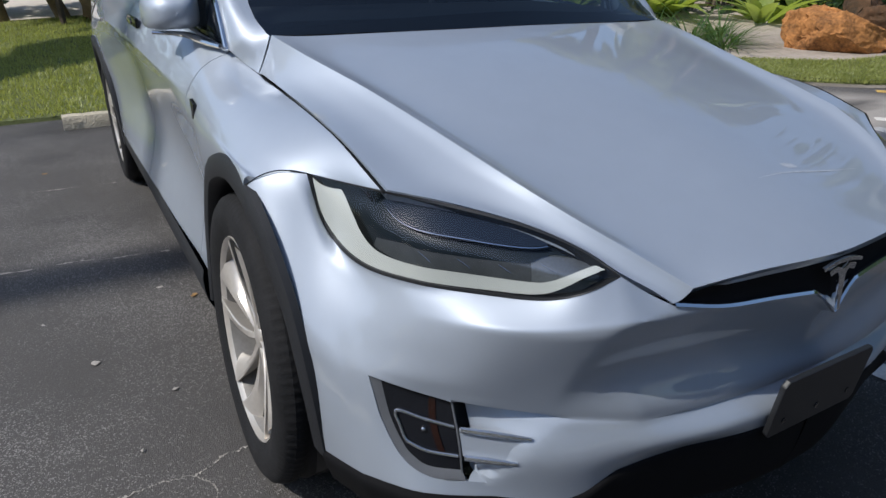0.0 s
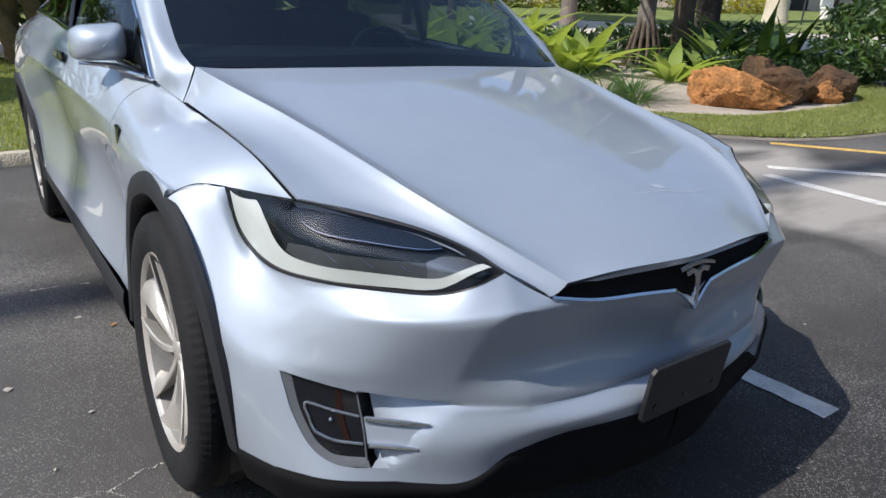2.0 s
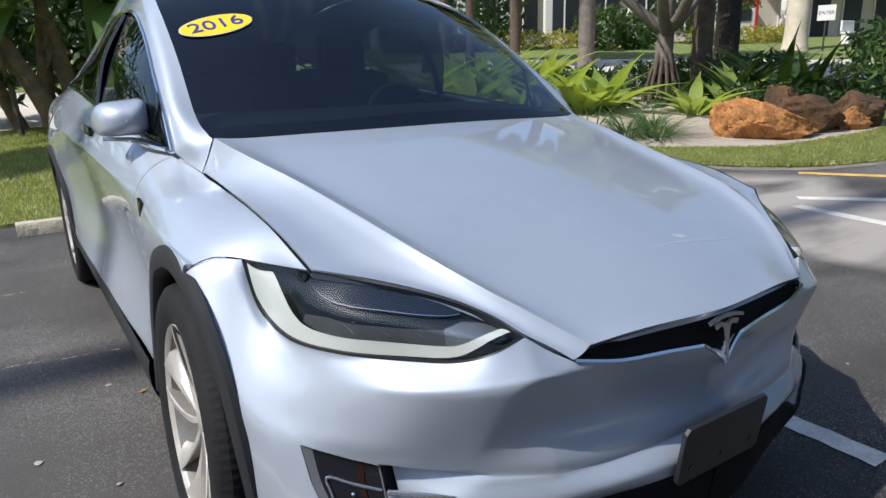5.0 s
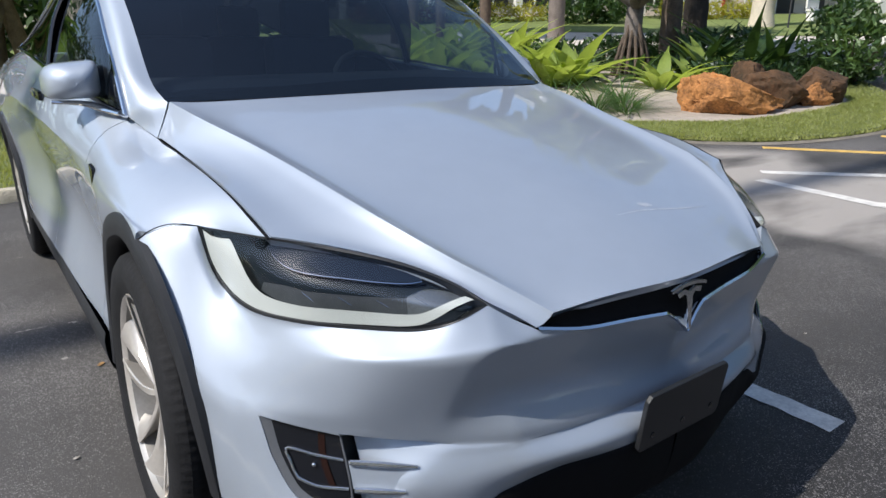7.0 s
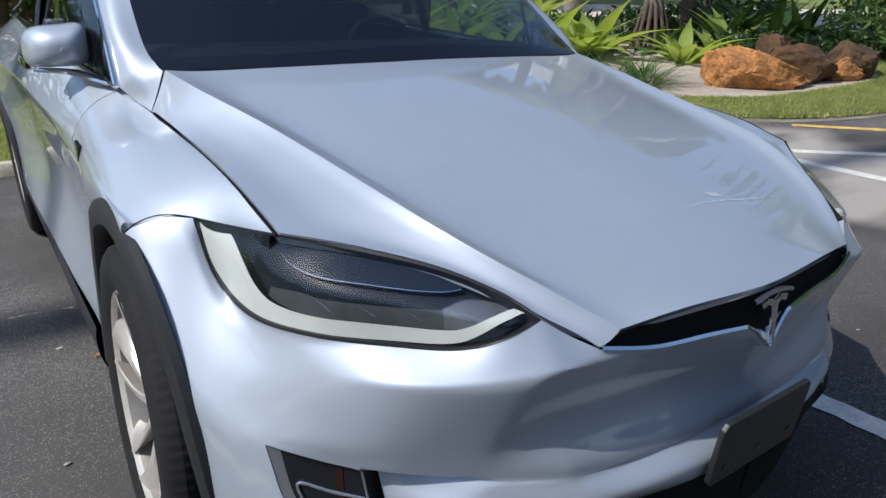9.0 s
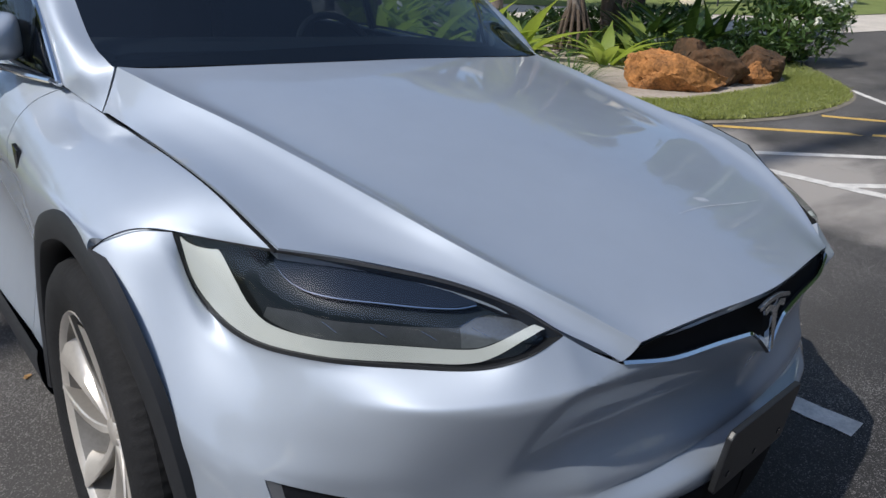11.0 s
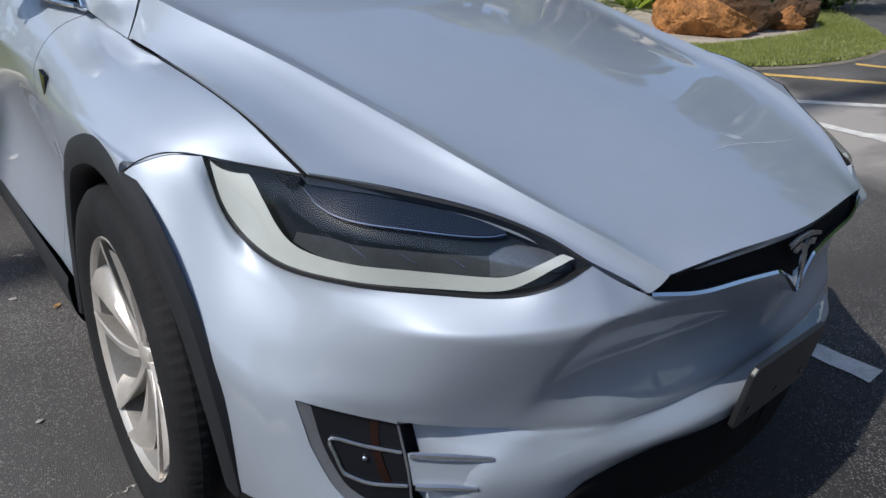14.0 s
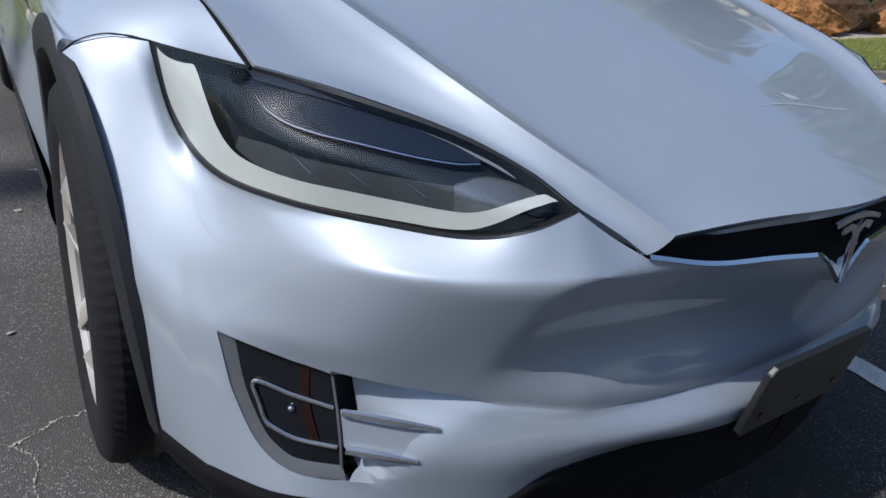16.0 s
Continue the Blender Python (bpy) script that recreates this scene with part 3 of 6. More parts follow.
def front_arch_trim(s):
    """Black plastic lip of the front arch, flush with the wing."""
    e = crv(ARCH_EDGE, 70)
    d = np.array([0, 0.930, 0.36]) - e
    d[:, 0] = 0
    d /= np.linalg.norm(d, axis=1)[:, None]
    rows = [e + d * k + np.array([dx, 0, 0]) for k, dx in ((-0.011, -0.012), (-0.008, 0.003), (0.003, 0.009), (0.028, 0.012), (0.046, 0.009), (0.054, 0.0), (0.057, -0.03), (0.058, -0.10))]
    return grid_bm(side(np.array(rows), s), away=(s * 0.5, 0.93, 0.35))


def rear_x(y, z):
    return 0.952 + 0.034 * min(1.0, max(0.0, (z - 0.35) / 0.5)) - 0.02 * max(0.0, y - 3.95)


for s in (-1, 1):
    part("arch_trim", front_arch_trim(s), TRIM, car, "matt black wheel-arch trim")
    part("arch_trim", arch_trim(s, 3.895, rear_x, -0.14, math.pi + 0.14), TRIM, car, "matt black wheel-arch trim")
    for cy in (0.930, 3.895):
        v, f = lathe([(s * 0.90, 0.41), (s * 0.60, 0.41), (s * 0.58, 0.05)], 48)
        f = [q for q in f if min(v[k][2] for k in q) > -0.17]
        part("wheel_well", (v, f), SATIN, car).location = (0, cy, 0.385)
    sill = [[(0.952, y, 0.405), (0.958, y, 0.37), (0.950, y, 0.30), (0.915, y, 0.255), (0.80, y, 0.24)] for y in np.linspace(1.36, 3.47, 12)]
    part("sill_trim", grid_bm(side(loft(np.array([crv(r, 13) for r in sill]), 2), s), away=(0, 2.4, 0.5)), TRIM, car, "matt black sill cladding")
    # lower front skirt, black
    g = np.array([BLOW + np.array([0, 0.004, 0.012]), BLOW + np.array([0.004, -0.006, -0.010]), BLOW * np.array([0.985, 1, 0]) + np.array([0, 0.012, 0.265]) * 1.0 + np.array([0, 0, 0]),
                  BLOW * np.array([0.96, 1, 0]) + np.array([0, 0.05, 0.215]), BLOW * np.array([0.9, 1, 0]) + np.array([0, 0.20, 0.205])])
    part("front_skirt", grid_bm(side(loft(g, 4), s), away=(0, 1.5, 0.5)), SKIRT, car, "black lower front skirt")


# headlamps
def lamp_surface(s, inset=0.0):
    low = crv(LAMP_LOW, 60)
    up = joined([[HL_TIP, (0.496, 0.212, 0.809), (0.560, 0.290, 0.840), (0.655, 0.383, 0.865), HL_TOP], [HL_TOP, (0.790, 0.560, 0.880), HL_REAR]], (48, 13))
    mid = (low + up) / 2
    w = np.sin(np.linspace(0, np.pi, 60))[:, None]
    mid = mid + w * np.array([0.022, -0.022, 0.015])
    g = loft([low, mid, up], 14)
    if inset:
        n = np.cross(np.gradient(g, axis=1), np.gradient(g, axis=0))
        n /= np.linalg.norm(n, axis=2)[..., None] + 1e-9
        out = np.array([0.5, -0.7, 0.5])
        n *= np.sign((n @ out))[..., None]
        g = g - n * inset
    return side(g, s)


def on_lamp(g, u, v):
    """The place on a lamp's surface at u from tip to rear and v from lower to upper edge, curved between the grid's points."""
    def ways(x, n):
        i = min(int(x), n - 2)
        t = x - i
        w = ((-t + 2 * t * t - t ** 3) / 2, (2 - 5 * t * t + 3 * t ** 3) / 2, (t + 4 * t * t - 3 * t ** 3) / 2, (t ** 3 - t * t) / 2)
        return [(min(max(i - 1 + k, 0), n - 1), w[k]) for k in range(4)]
    return sum(a * b * g[i, j] for i, a in ways(v * (g.shape[0] - 1), g.shape[0]) for j, b in ways(u * (g.shape[1] - 1), g.shape[1]))


DRL_OUT = [(0.070, 0.92), (0.12, 0.58), (0.190, 0.293), (0.265, 0.120), (0.325, 0.067), (0.415, 0.053), (0.505, 0.040), (0.588, 0.033), (0.640, 0.030), (0.703, 0.028), (0.775, 0.028), (0.860, 0.030), (0.930, 0.06), (0.968, 0.20), (0.980, 0.42)]
DRL_IN = [(0.118, 0.87), (0.17, 0.63), (0.233, 0.397), (0.290, 0.270), (0.345, 0.237), (0.423, 0.223), (0.505, 0.213), (0.580, 0.197), (0.648, 0.213), (0.703, 0.253), (0.763, 0.367), (0.828, 0.553), (0.890, 0.793)]
LAMP_LINE = [(0.308, 0.92), (0.360, 0.813), (0.438, 0.735), (0.523, 0.700), (0.600, 0.667), (0.668, 0.667), (0.728, 0.727), (0.777, 0.827)]
LAMP_LINE_UP = [(0.315, 0.94), (0.380, 0.96), (0.445, 0.975), (0.523, 0.98), (0.603, 0.970), (0.680, 0.955), (0.740, 0.94), (0.790, 0.917)]
REFL_LOW = [(0.280, 0.22), (0.358, 0.170), (0.435, 0.157), (0.515, 0.147), (0.593, 0.133), (0.652, 0.160), (0.715, 0.213)]
REFL_UP = [(0.320, 0.64), (0.370, 0.50), (0.440, 0.405), (0.515, 0.375), (0.593, 0.352), (0.652, 0.377), (0.720, 0.325)]
WEDGE_LOW = [(0.125, 0.90), (0.17, 0.60), (0.225, 0.383), (0.280, 0.225), (0.335, 0.185)]
WEDGE_UP = [(0.128, 0.965), (0.17, 0.95), (0.225, 0.90), (0.293, 0.80), (0.345, 0.57)]
TICKS = [((0.600, 0.333), (0.562, 0.233)), ((0.510, 0.337), (0.478, 0.237)), ((0.423, 0.357), (0.390, 0.263)), ((0.315, 0.607), (0.273, 0.470))]


def strip_on(g, lower, upper, n=70):
    """A strip on a surface between two curves of (u, v)."""
    a, b = crv([(u, v, 0) for u, v in lower], n), crv([(u, v, 0) for u, v in upper], n)
    rows = []
    for k in np.linspace(0, 1, 6):
        c = a * (1 - k) + b * k
        rows.append([on_lamp(g, min(1, max(0, u)), min(1, max(0, v))) for u, v, _ in c])
    return np.array(rows)


for s in (-1, 1):
    lamp = part("headlight", grid_bm(lamp_surface(s, 0.030), away=(0, 1.2, 0.6)), LAMPDARK, car, "wide headlight with a pale light-guide strip")
    part("light_guide", grid_bm(strip_on(lamp_surface(s, 0.005), DRL_OUT, DRL_IN), away=(0, 1.2, 0.6)), DRL, lamp, "pale greenish-white daytime light strip")
    deep = lamp_surface(s, 0.028)
    part("lamp_rim", grid_bm(np.array([lamp_surface(s, -0.001)[0], lamp_surface(s, 0.0)[1], lamp_surface(s, 0.012)[1], deep[1]]), away=(0, 1.2, 0.6)), SATIN, lamp, "black lamp surround")
    part("lamp_rim", grid_bm(np.array([lamp_surface(s, -0.001)[-1], lamp_surface(s, 0.0)[-2], lamp_surface(s, 0.012)[-2], deep[-2]]), away=(0, 1.2, 0.6)), SATIN, lamp, "black lamp surround")
    m = lamp_surface(s, 0.020)
    part("chrome_line", tube([on_lamp(m, u, v) for u, v in LAMP_LINE], 0.0018, 6, 40), CHROME, lamp, "thin chrome line")
    part("projector_lens", grid_bm(strip_on(lamp_surface(s, 0.016), LAMP_LINE, LAMP_LINE_UP), away=(0, 1.2, 0.6)), NAVY, lamp, "dark glossy projector strip")
    part("reflector", grid_bm(strip_on(lamp_surface(s, 0.022), REFL_LOW, REFL_UP), away=(0, 1.2, 0.6)), LAMPGREY, lamp, "grey inner reflector")
    part("inner_wedge", grid_bm(strip_on(lamp_surface(s, 0.021), WEDGE_LOW, WEDGE_UP), away=(0, 1.2, 0.6)), WEDGE, lamp, "bright satin inner corner reflector")
    part("wedge_edge", tube([on_lamp(m, u, v) for u, v in WEDGE_UP], 0.0009, 5, 24), CHROME, lamp, "thin bright edge")
    for (u0, v0), (u1, v1) in TICKS:
        part("tick_mark", tube([on_lamp(m, u0, v0), on_lamp(m, u1, v1)], 0.0007, 5, 3), FIN, lamp)
    lens = part("lens", grid_bm(lamp_surface(s, 0.001), away=(0, 1.2, 0.6)), LENSGLASS, lamp, "clear lamp lens")
    lens.visible_shadow = False

# nose slot, chrome and emblem
lip, low = crv(LIP, 30), joined([SLOT_LOW[:4], SLOT_LOW[3:]], (22, 9))
for s in (-1, 1):
    back = [low + np.array([0, 0.004, 0.0]), low + np.array([0, 0.010, 0.006]), (low + lip) / 2 + np.array([0, 0.016, 0]), lip + np.array([0, 0.014, -0.010]), lip + np.array([0, 0.006, -0.004])]
    part("nose_slot", grid_bm(side(loft(back, 4), s), away=(0, 0.6, 0.7)), SKIRT, car, "black slot across the nose")
    tr = np.array([low + np.array([0, 0.006, 0.006]), low + np.array([0, 0.000, 0.006]), low + np.array([0, -0.004, 0.001]), low + np.array([0, 0.002, -0.003])])
    part("chrome_trim", grid_bm(side(tr, s), away=(0, 0.6, 0.6)), CHROME, car, "bright chrome edge under the slot")
    gap = np.array([HL_TIP, (0.424, 0.118, 0.748), HOOD_TIP])
cap = [(x, 0.040 - 2.6 * x * x) for x in np.linspace(-0.060, 0.060, 13)] + [(x, 0.031 - 2.6 * x * x * 0.9) for x in np.linspace(0.058, -0.058, 13)]
stem = [(-0.042, 0.022), (-0.020, 0.027), (0, 0.019), (0.020, 0.027), (0.042, 0.022), (0.036, 0.010), (0.018, 0.015), (0.010, 0.008), (0.003, -0.066), (-0.003, -0.066), (-0.010, 0.008), (-0.018, 0.015), (-0.036, 0.010)]
for outline in (cap, stem):
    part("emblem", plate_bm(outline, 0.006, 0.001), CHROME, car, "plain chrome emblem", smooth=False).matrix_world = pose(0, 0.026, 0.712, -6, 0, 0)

# plate holder without a plate
ho = [(-0.143, -0.062), (-0.134, -0.072), (0.134, -0.072), (0.143, -0.062), (0.143, 0.060), (0.133, 0.072), (-0.133, 0.072), (-0.143, 0.060)]
holder = part("plate_holder", plate_bm(ho, 0.012, 0.003), SATIN, car, "empty black plate holder", smooth=False)
holder.matrix_world = pose(0, 0.009, 0.462, 7.5, 0, 0)
for x in (-0.105, 0.0, 0.105):
    part("bolt_hole", plate_bm([(x + 0.006 * math.cos(a), -0.035 + 0.007 * math.sin(a)) for a in np.linspace(0, 2 * math.pi, 12, endpoint=False)], 0.004), GLOSS, holder).location = (0, -0.002, 0)

# fog-lamp pockets
def bumper_y(x, z):
    """The outer skin's place along y, from a plane through its nearest points."""
    p = BG0.reshape(-1, 3)
    k = np.argsort((p[:, 0] - x) ** 2 + (p[:, 2] - z) ** 2)[:14]
    a = np.stack([np.ones(14), p[k, 0] - x, p[k, 2] - z], 1)
    return float(np.linalg.lstsq(a, p[k, 1], rcond=None)[0][0])


def fog(s):
    rim = [(0.706, 0.5185), (0.762, 0.533), (0.827, 0.552), (0.822, 0.480), (0.807, 0.416), (0.790, 0.390), (0.764, 0.374), (0.706, 0.367)]
    face = [(0.706, 0.5165), (0.760, 0.530), (0.808, 0.543), (0.804, 0.480), (0.791, 0.425), (0.777, 0.402), (0.756, 0.388), (0.706, 0.383)]
    rim = joined([[(x, z, 0) for x, z in rim[:3]], [(x, z, 0) for x, z in rim[2:]]], (14, 30))
    face = joined([[(x, z, 0) for x, z in face[:3]], [(x, z, 0) for x, z in face[2:]]], (14, 30))

    def lay(c, depth):
        return np.array([(p[0], bumper_y(p[0], p[1]) + depth, p[1]) for p in c])

    r0, r1 = lay(rim, 0.003), lay(face, 0.013)
    back = np.stack([np.full(len(face), 0.706), [bumper_y(0.706, p[1]) + 0.013 for p in face], face[:, 1]], 1)
    unit = part("fog_lamp", grid_bm(side(np.array([r1 * (1 - k) + back * k for k in np.linspace(0, 1, 7)]), s), away=(0, 1.2, 0.5)), GLOSS, car, "gloss black fog lamp with bright silver fins")
    part("bevel", grid_bm(side(np.array([r0 + np.array([0, 0.006, 0]), r0, r0 * 0.9 + r1 * 0.1 + np.array([0, -0.001, 0]), r1 * 0.9 + r0 * 0.1, r1]), s), away=(0, 1.2, 0.5)), BEVEL, unit, "grey bevelled surround")
    well = np.array([[(x, bumper_y(0.69, z) + 0.055, z) for z in np.linspace(0.36, 0.525, 6)] for x in (0.720, 0.70, 0.68, 0.645)])
    part("recess", grid_bm(side(well, s), away=(0, 1.2, 0.5)), SATIN, unit)

    def on(x, z, out=0.003):
        return (x, bumper_y(x, z) - out + 0.013, z)

    up, lo = [on(0.794, 0.490), on(0.755, 0.480), on(0.712, 0.470)], [on(0.782, 0.431), on(0.757, 0.419), on(0.712, 0.414)]
    part("chrome_fin", tube(side(lo[::-1] + [on(0.788, 0.438), on(0.792, 0.460)] + up, s), 0.0032, 8, 44), FIN, unit, "bright silver fin")
    up2 = [np.array((x, bumper_y(x, z) + d, z)) for x, z, d in ((0.704, 0.468, 0.006), (0.650, 0.463, 0.003), (0.597, 0.457, -0.001))]
    lo2 = [np.array((x, bumper_y(x, z) + d, z)) for x, z, d in ((0.704, 0.414, 0.006), (0.665, 0.412, 0.003), (0.625, 0.410, -0.001))]
    for bar in (up2, lo2):
        part("chrome_fin", tube(side(bar, s), [0.0050, 0.0056, 0.0030], 8, 24, 1.2), FIN, unit, "bright silver fin")
    a, b = crv(up2, 12), crv(lo2, 12)
    part("fin_web", grid_bm(side(np.array([a * (1 - k) + b * k + np.array([0, 0.006, 0]) for k in np.linspace(0, 1, 5)]), s), away=(0, 1.2, 0.45)), PAINT, unit, "silver web between the fins")
    part("divider", tube(side([on(0.7075, z, 0.001) for z in np.linspace(0.517, 0.372, 6)], s), 0.0022, 6, 18), BEVEL, unit)
    strip = np.array([[on(x + 0.006 * math.sin((z - 0.42) / 0.1 * math.pi), z, 0.0012) for z in np.linspace(0.418, 0.520, 9)] for x in np.linspace(0.731, 0.741, 4)])
    part("amber_reflector", grid_bm(side(strip, s), away=(0, 1.2, 0.45)), AMBER, unit, "amber side reflector in a colour darkened for shade")
    bulb = bmesh.new()
    bmesh.ops.create_uvsphere(bulb, u_segments=14, v_segments=8, radius=0.005, matrix=pose(*side(on(0.758, 0.460, 0.001), s)))
    part("bulb", bulb, CHROME, unit, "small bright bulb")


for s in (-1, 1):
    fog(s)

def mirror_bm(s):
    """Rounded wedge of a door mirror, blunt side forward, thicker outboard."""
    rows = []
    for k in np.linspace(0, 1, 14):
        kk = 0.0004 + 0.9996 * k ** 2.6
        f = (1 - (1 - kk) ** 2.8) ** (1 / 2.8)
        ring = []
        for a in np.linspace(0, 2 * math.pi, 33):
            c, d = math.cos(a), math.sin(a)
            w, h = 0.078 * f, (0.062 * (1 - 0.22 * c) if d > 0 else 0.050 * (1 - 0.05 * c)) * f
            ring.append((0.892 + w * math.copysign(abs(c) ** (1 - 0.58 * f), c), 1.530 + 0.135 * kk + 0.018 * c * f, 1.124 + h * math.copysign(abs(d) ** (1 - 0.54 * f), d) - 0.004 * c * f))
        rows.append(ring)
    cap = [[(0.892 + (p[0] - 0.892) * f, p[1] - 0.0008 * (1 - f), 1.124 + (p[2] - 1.124) * f) for p in rows[0]] for f in (0.02, 0.6)]
    end = [[(0.892 + (p[0] - 0.892) * f, p[1] + d, 1.124 + (p[2] - 1.124) * f) for p in rows[-1]] for f, d in ((0.92, 0.005), (0.02, 0.005))]
    return grid_bm(side(np.array(cap + rows + end), s), away=(s * 0.892, 1.60, 1.124))


# glass, pillars, roof
GLASS_EDGE = [(0.712, 1.252, 1.081), (0.722, 1.369, 1.145), (0.700, 1.612, 1.321), (0.672, 1.960, 1.515), (0.630, 2.35, 1.625)]
e = crv(GLASS_EDGE, 31)
mid = crv([(0, 1.160, 1.081), (0, 1.36, 1.238), (0, 1.62, 1.430), (0, 1.96, 1.605), (0, 2.35, 1.690)], 31)
q = e * np.array([0.5, 1, 1]) * 0.35 + np.stack([e[:, 0] * 0.5, mid[:, 1], mid[:, 2]], 1) * 0.65
q[:, 0] = e[:, 0] * 0.55
WS = loft([side(e, -1), side(q, -1), mid, q, e], 8)
part("windshield", grid_bm(WS), WINDSHIELD, car, "dark tinted windshield reaching up into the roof")
part("glass_band", grid_bm(WS[:, :3] - np.array([0, 0, 0.004])), SKIRT, car, "black edge band of the windshield")
ROOF_EDGE = [(0.630, 2.35, 1.625), (0.600, 2.9, 1.655), (0.585, 3.5, 1.60), (0.60, 4.2, 1.42), (0.62, 4.85, 1.15)]
re_ = crv(ROOF_EDGE, 25)
rm = crv([(0, 2.35, 1.690), (0, 2.9, 1.72), (0, 3.5, 1.665), (0, 4.2, 1.47), (0, 4.92, 1.17)], 25)
rq = (re_ + rm) / 2 + np.array([0, 0, 0.02])
part("roof", grid_bm(loft([side(re_, -1), side(rq, -1), rm, rq, re_], 6), away=(0, 3, 1)), GLOSS, car, "black glass roof")
DLO_TOP = [(0.800, 1.350, 1.040), (0.790, 1.46, 1.167), (0.770, 1.63, 1.266), (0.742, 1.85, 1.388), (0.703, 2.25, 1.500), (0.695, 2.80, 1.505), (0.712, 3.30, 1.400), (0.800, 3.62, 1.250), (0.850, 3.70, 1.195)]
for s in (-1, 1):
    outer = joined([[(0.753, 1.238, 0.987), (0.775, 1.30, 1.010), DLO_TOP[0]], DLO_TOP], (6, 44))
    inner = crv([(0.711, 1.245, 1.082), (0.716, 1.275, 1.094)] + GLASS_EDGE[1:] + ROOF_EDGE[1:3] + [(0.59, 3.9, 1.51), (0.60, 4.2, 1.42)], 49)
    fat = np.interp(np.linspace(0, 1, 49), (0, 0.05, 0.12, 0.35, 0.55, 1), (-0.1, 0.7, 0.9, 0.8, 0.4, 0.3))[:, None]
    m = (inner + outer) / 2 + fat * np.array([0.016, -0.008, 0.012])
    part("roof_pillar", flange(grid_bm(side(loft([inner, m, outer], 6), s), away=(0, 2.6, 0.8)), 0.012, 0.001), PAINT, car, "silver windshield pillar and roof rail")
    top = crv(DLO_TOP, 40)
    belt = crv([(0.800, 1.350, 1.040), (0.850, 1.80, 1.088), (0.865, 2.45, 1.138), (0.855, 3.10, 1.178), (0.850, 3.70, 1.197)], 40)
    g = loft([belt, (belt + top) / 2 + np.array([0.02, 0, 0]), top], 6)
    g = g - np.array([0.012, 0, 0])
    for a, b, pane, words in ((0, 19, SIDEGLASS, "lightly tinted front side window"), (19, 40, REARGLASS, "dark tinted rear side window")):
        part("side_window", grid_bm(side(g[:, a:b + 1], s), away=(0 if s < 0 else 5, 2.6, 0.8)), pane, car, words)
    part("window_chrome", tube(side(top[::2] + np.array([0.004, 0, 0]), s), 0.007, 6, 60, 0.8), CHROME, car, "chrome window frame")
    part("window_chrome", tube(side(belt[::2] + np.array([0.004, 0, 0.002]), s), 0.008, 6, 60, 0.9), CHROME, car, "chrome window frame")
    for y in (2.45,):
        part("door_post", tube(side([(0.86, y, 1.13), (0.80, y + 0.02, 1.33), (0.69, y + 0.05, 1.505)], s), 0.03, 8, 14, 0.4), GLOSS, car, "gloss black door post")
    # mirror
    mir = part("side_mirror", mirror_bm(s), PAINT, car, "silver door mirror on a chrome arm")
    part("mirror_arm", tube(side([(0.808, 1.39, 1.045), (0.835, 1.48, 1.052), (0.870, 1.57, 1.064), (0.955, 1.605, 1.072)], s), [0.012, 0.015, 0.013, 0.008], 10, 20, 0.7), CHROME, mir, "chrome mirror arm")
    part("mirror_glass", plate_bm([(0.075 * math.copysign(abs(math.cos(a)) ** 0.6, math.cos(a)), 0.05 * math.copysign(abs(math.sin(a)) ** 0.6, math.sin(a))) for a in np.linspace(0, 2 * math.pi, 28, endpoint=False)], 0.004), CHROME, mir, "mirror glass").matrix_world = pose(s * 0.892, 1.668, 1.124, 0, 0, 0)
    handle = part("door_handle", box_bm((0.014, 0.24, 0.036), side((0.927, 2.32, 1.050), s), 0.005), GLOSS, car, "flush black door handle with a chrome strip")
    part("handle_strip", box_bm((0.006, 0.11, 0.018), side((0.936, 2.37, 1.050), s), 0.002), CHROME, handle, "chrome strip")
    part("quarter_post", tube(side([(0.808, 1.60, 1.070), (0.782, 1.61, 1.16), (0.760, 1.62, 1.258)], s), 0.009, 8, 12, 0.6), SATIN, car, "slim quarter-window post")
    tri = [(0.0, 0.035), (0.045, 0.025), (0.012, -0.055), (0.0, -0.05)]
    fb = part("fender_badge", plate_bm(tri, 0.010, 0.002), GLOSS, car, "dark triangular fender badge with chrome edge", smooth=False)
    fb.matrix_world = pose(s * 0.922, 1.345, 0.885, 0, 0, -90 if s < 0 else 90) if s < 0 else pose(0.912, 1.345, 0.885, 0, 0, 90)

# cabin
part("dashboard", box_bm((1.36, 0.55, 0.26), (0, 1.66, 0.985), 0.06), INTERIOR, car, "black dashboard")
part("cabin_floor", box_bm((1.5, 2.6, 0.10), (0, 2.9, 0.42), 0.02), INTERIOR, car)
part("bulkhead", box_bm((1.45, 0.06, 0.55), (0, 1.42, 0.72), 0.02), INTERIOR, car)
for x in (-0.38, 0.38):
    for y in (2.35, 3.35):
        seat = part("seat", box_bm((0.50, 0.50, 0.18), (x, y, 0.62), 0.06), SEATM, car, "black leather car seat")
        part("backrest", box_bm((0.48, 0.16, 0.62), (x, y + 0.30, 0.95), 0.06), SEATM, seat)
        part("headrest", box_bm((0.26, 0.10, 0.20), (x, y + 0.34, 1.34), 0.04), SEATM, seat)
part("steering_wheel", lathe([(0.015 * math.cos(a), 0.18 + 0.015 * math.sin(a)) for a in np.linspace(0, 2 * math.pi, 9)], 32), INTERIOR, car).matrix_world = pose(0.38, 2.02, 1.02, 0, 25, 90)
part("rear_panel", box_bm((1.3, 0.10, 0.75), (0, 4.93, 0.78), 0.04), PAINT, car)
part("underbody", box_bm((1.5, 4.2, 0.08), (0, 2.6, 0.26), 0.02), SATIN, car)

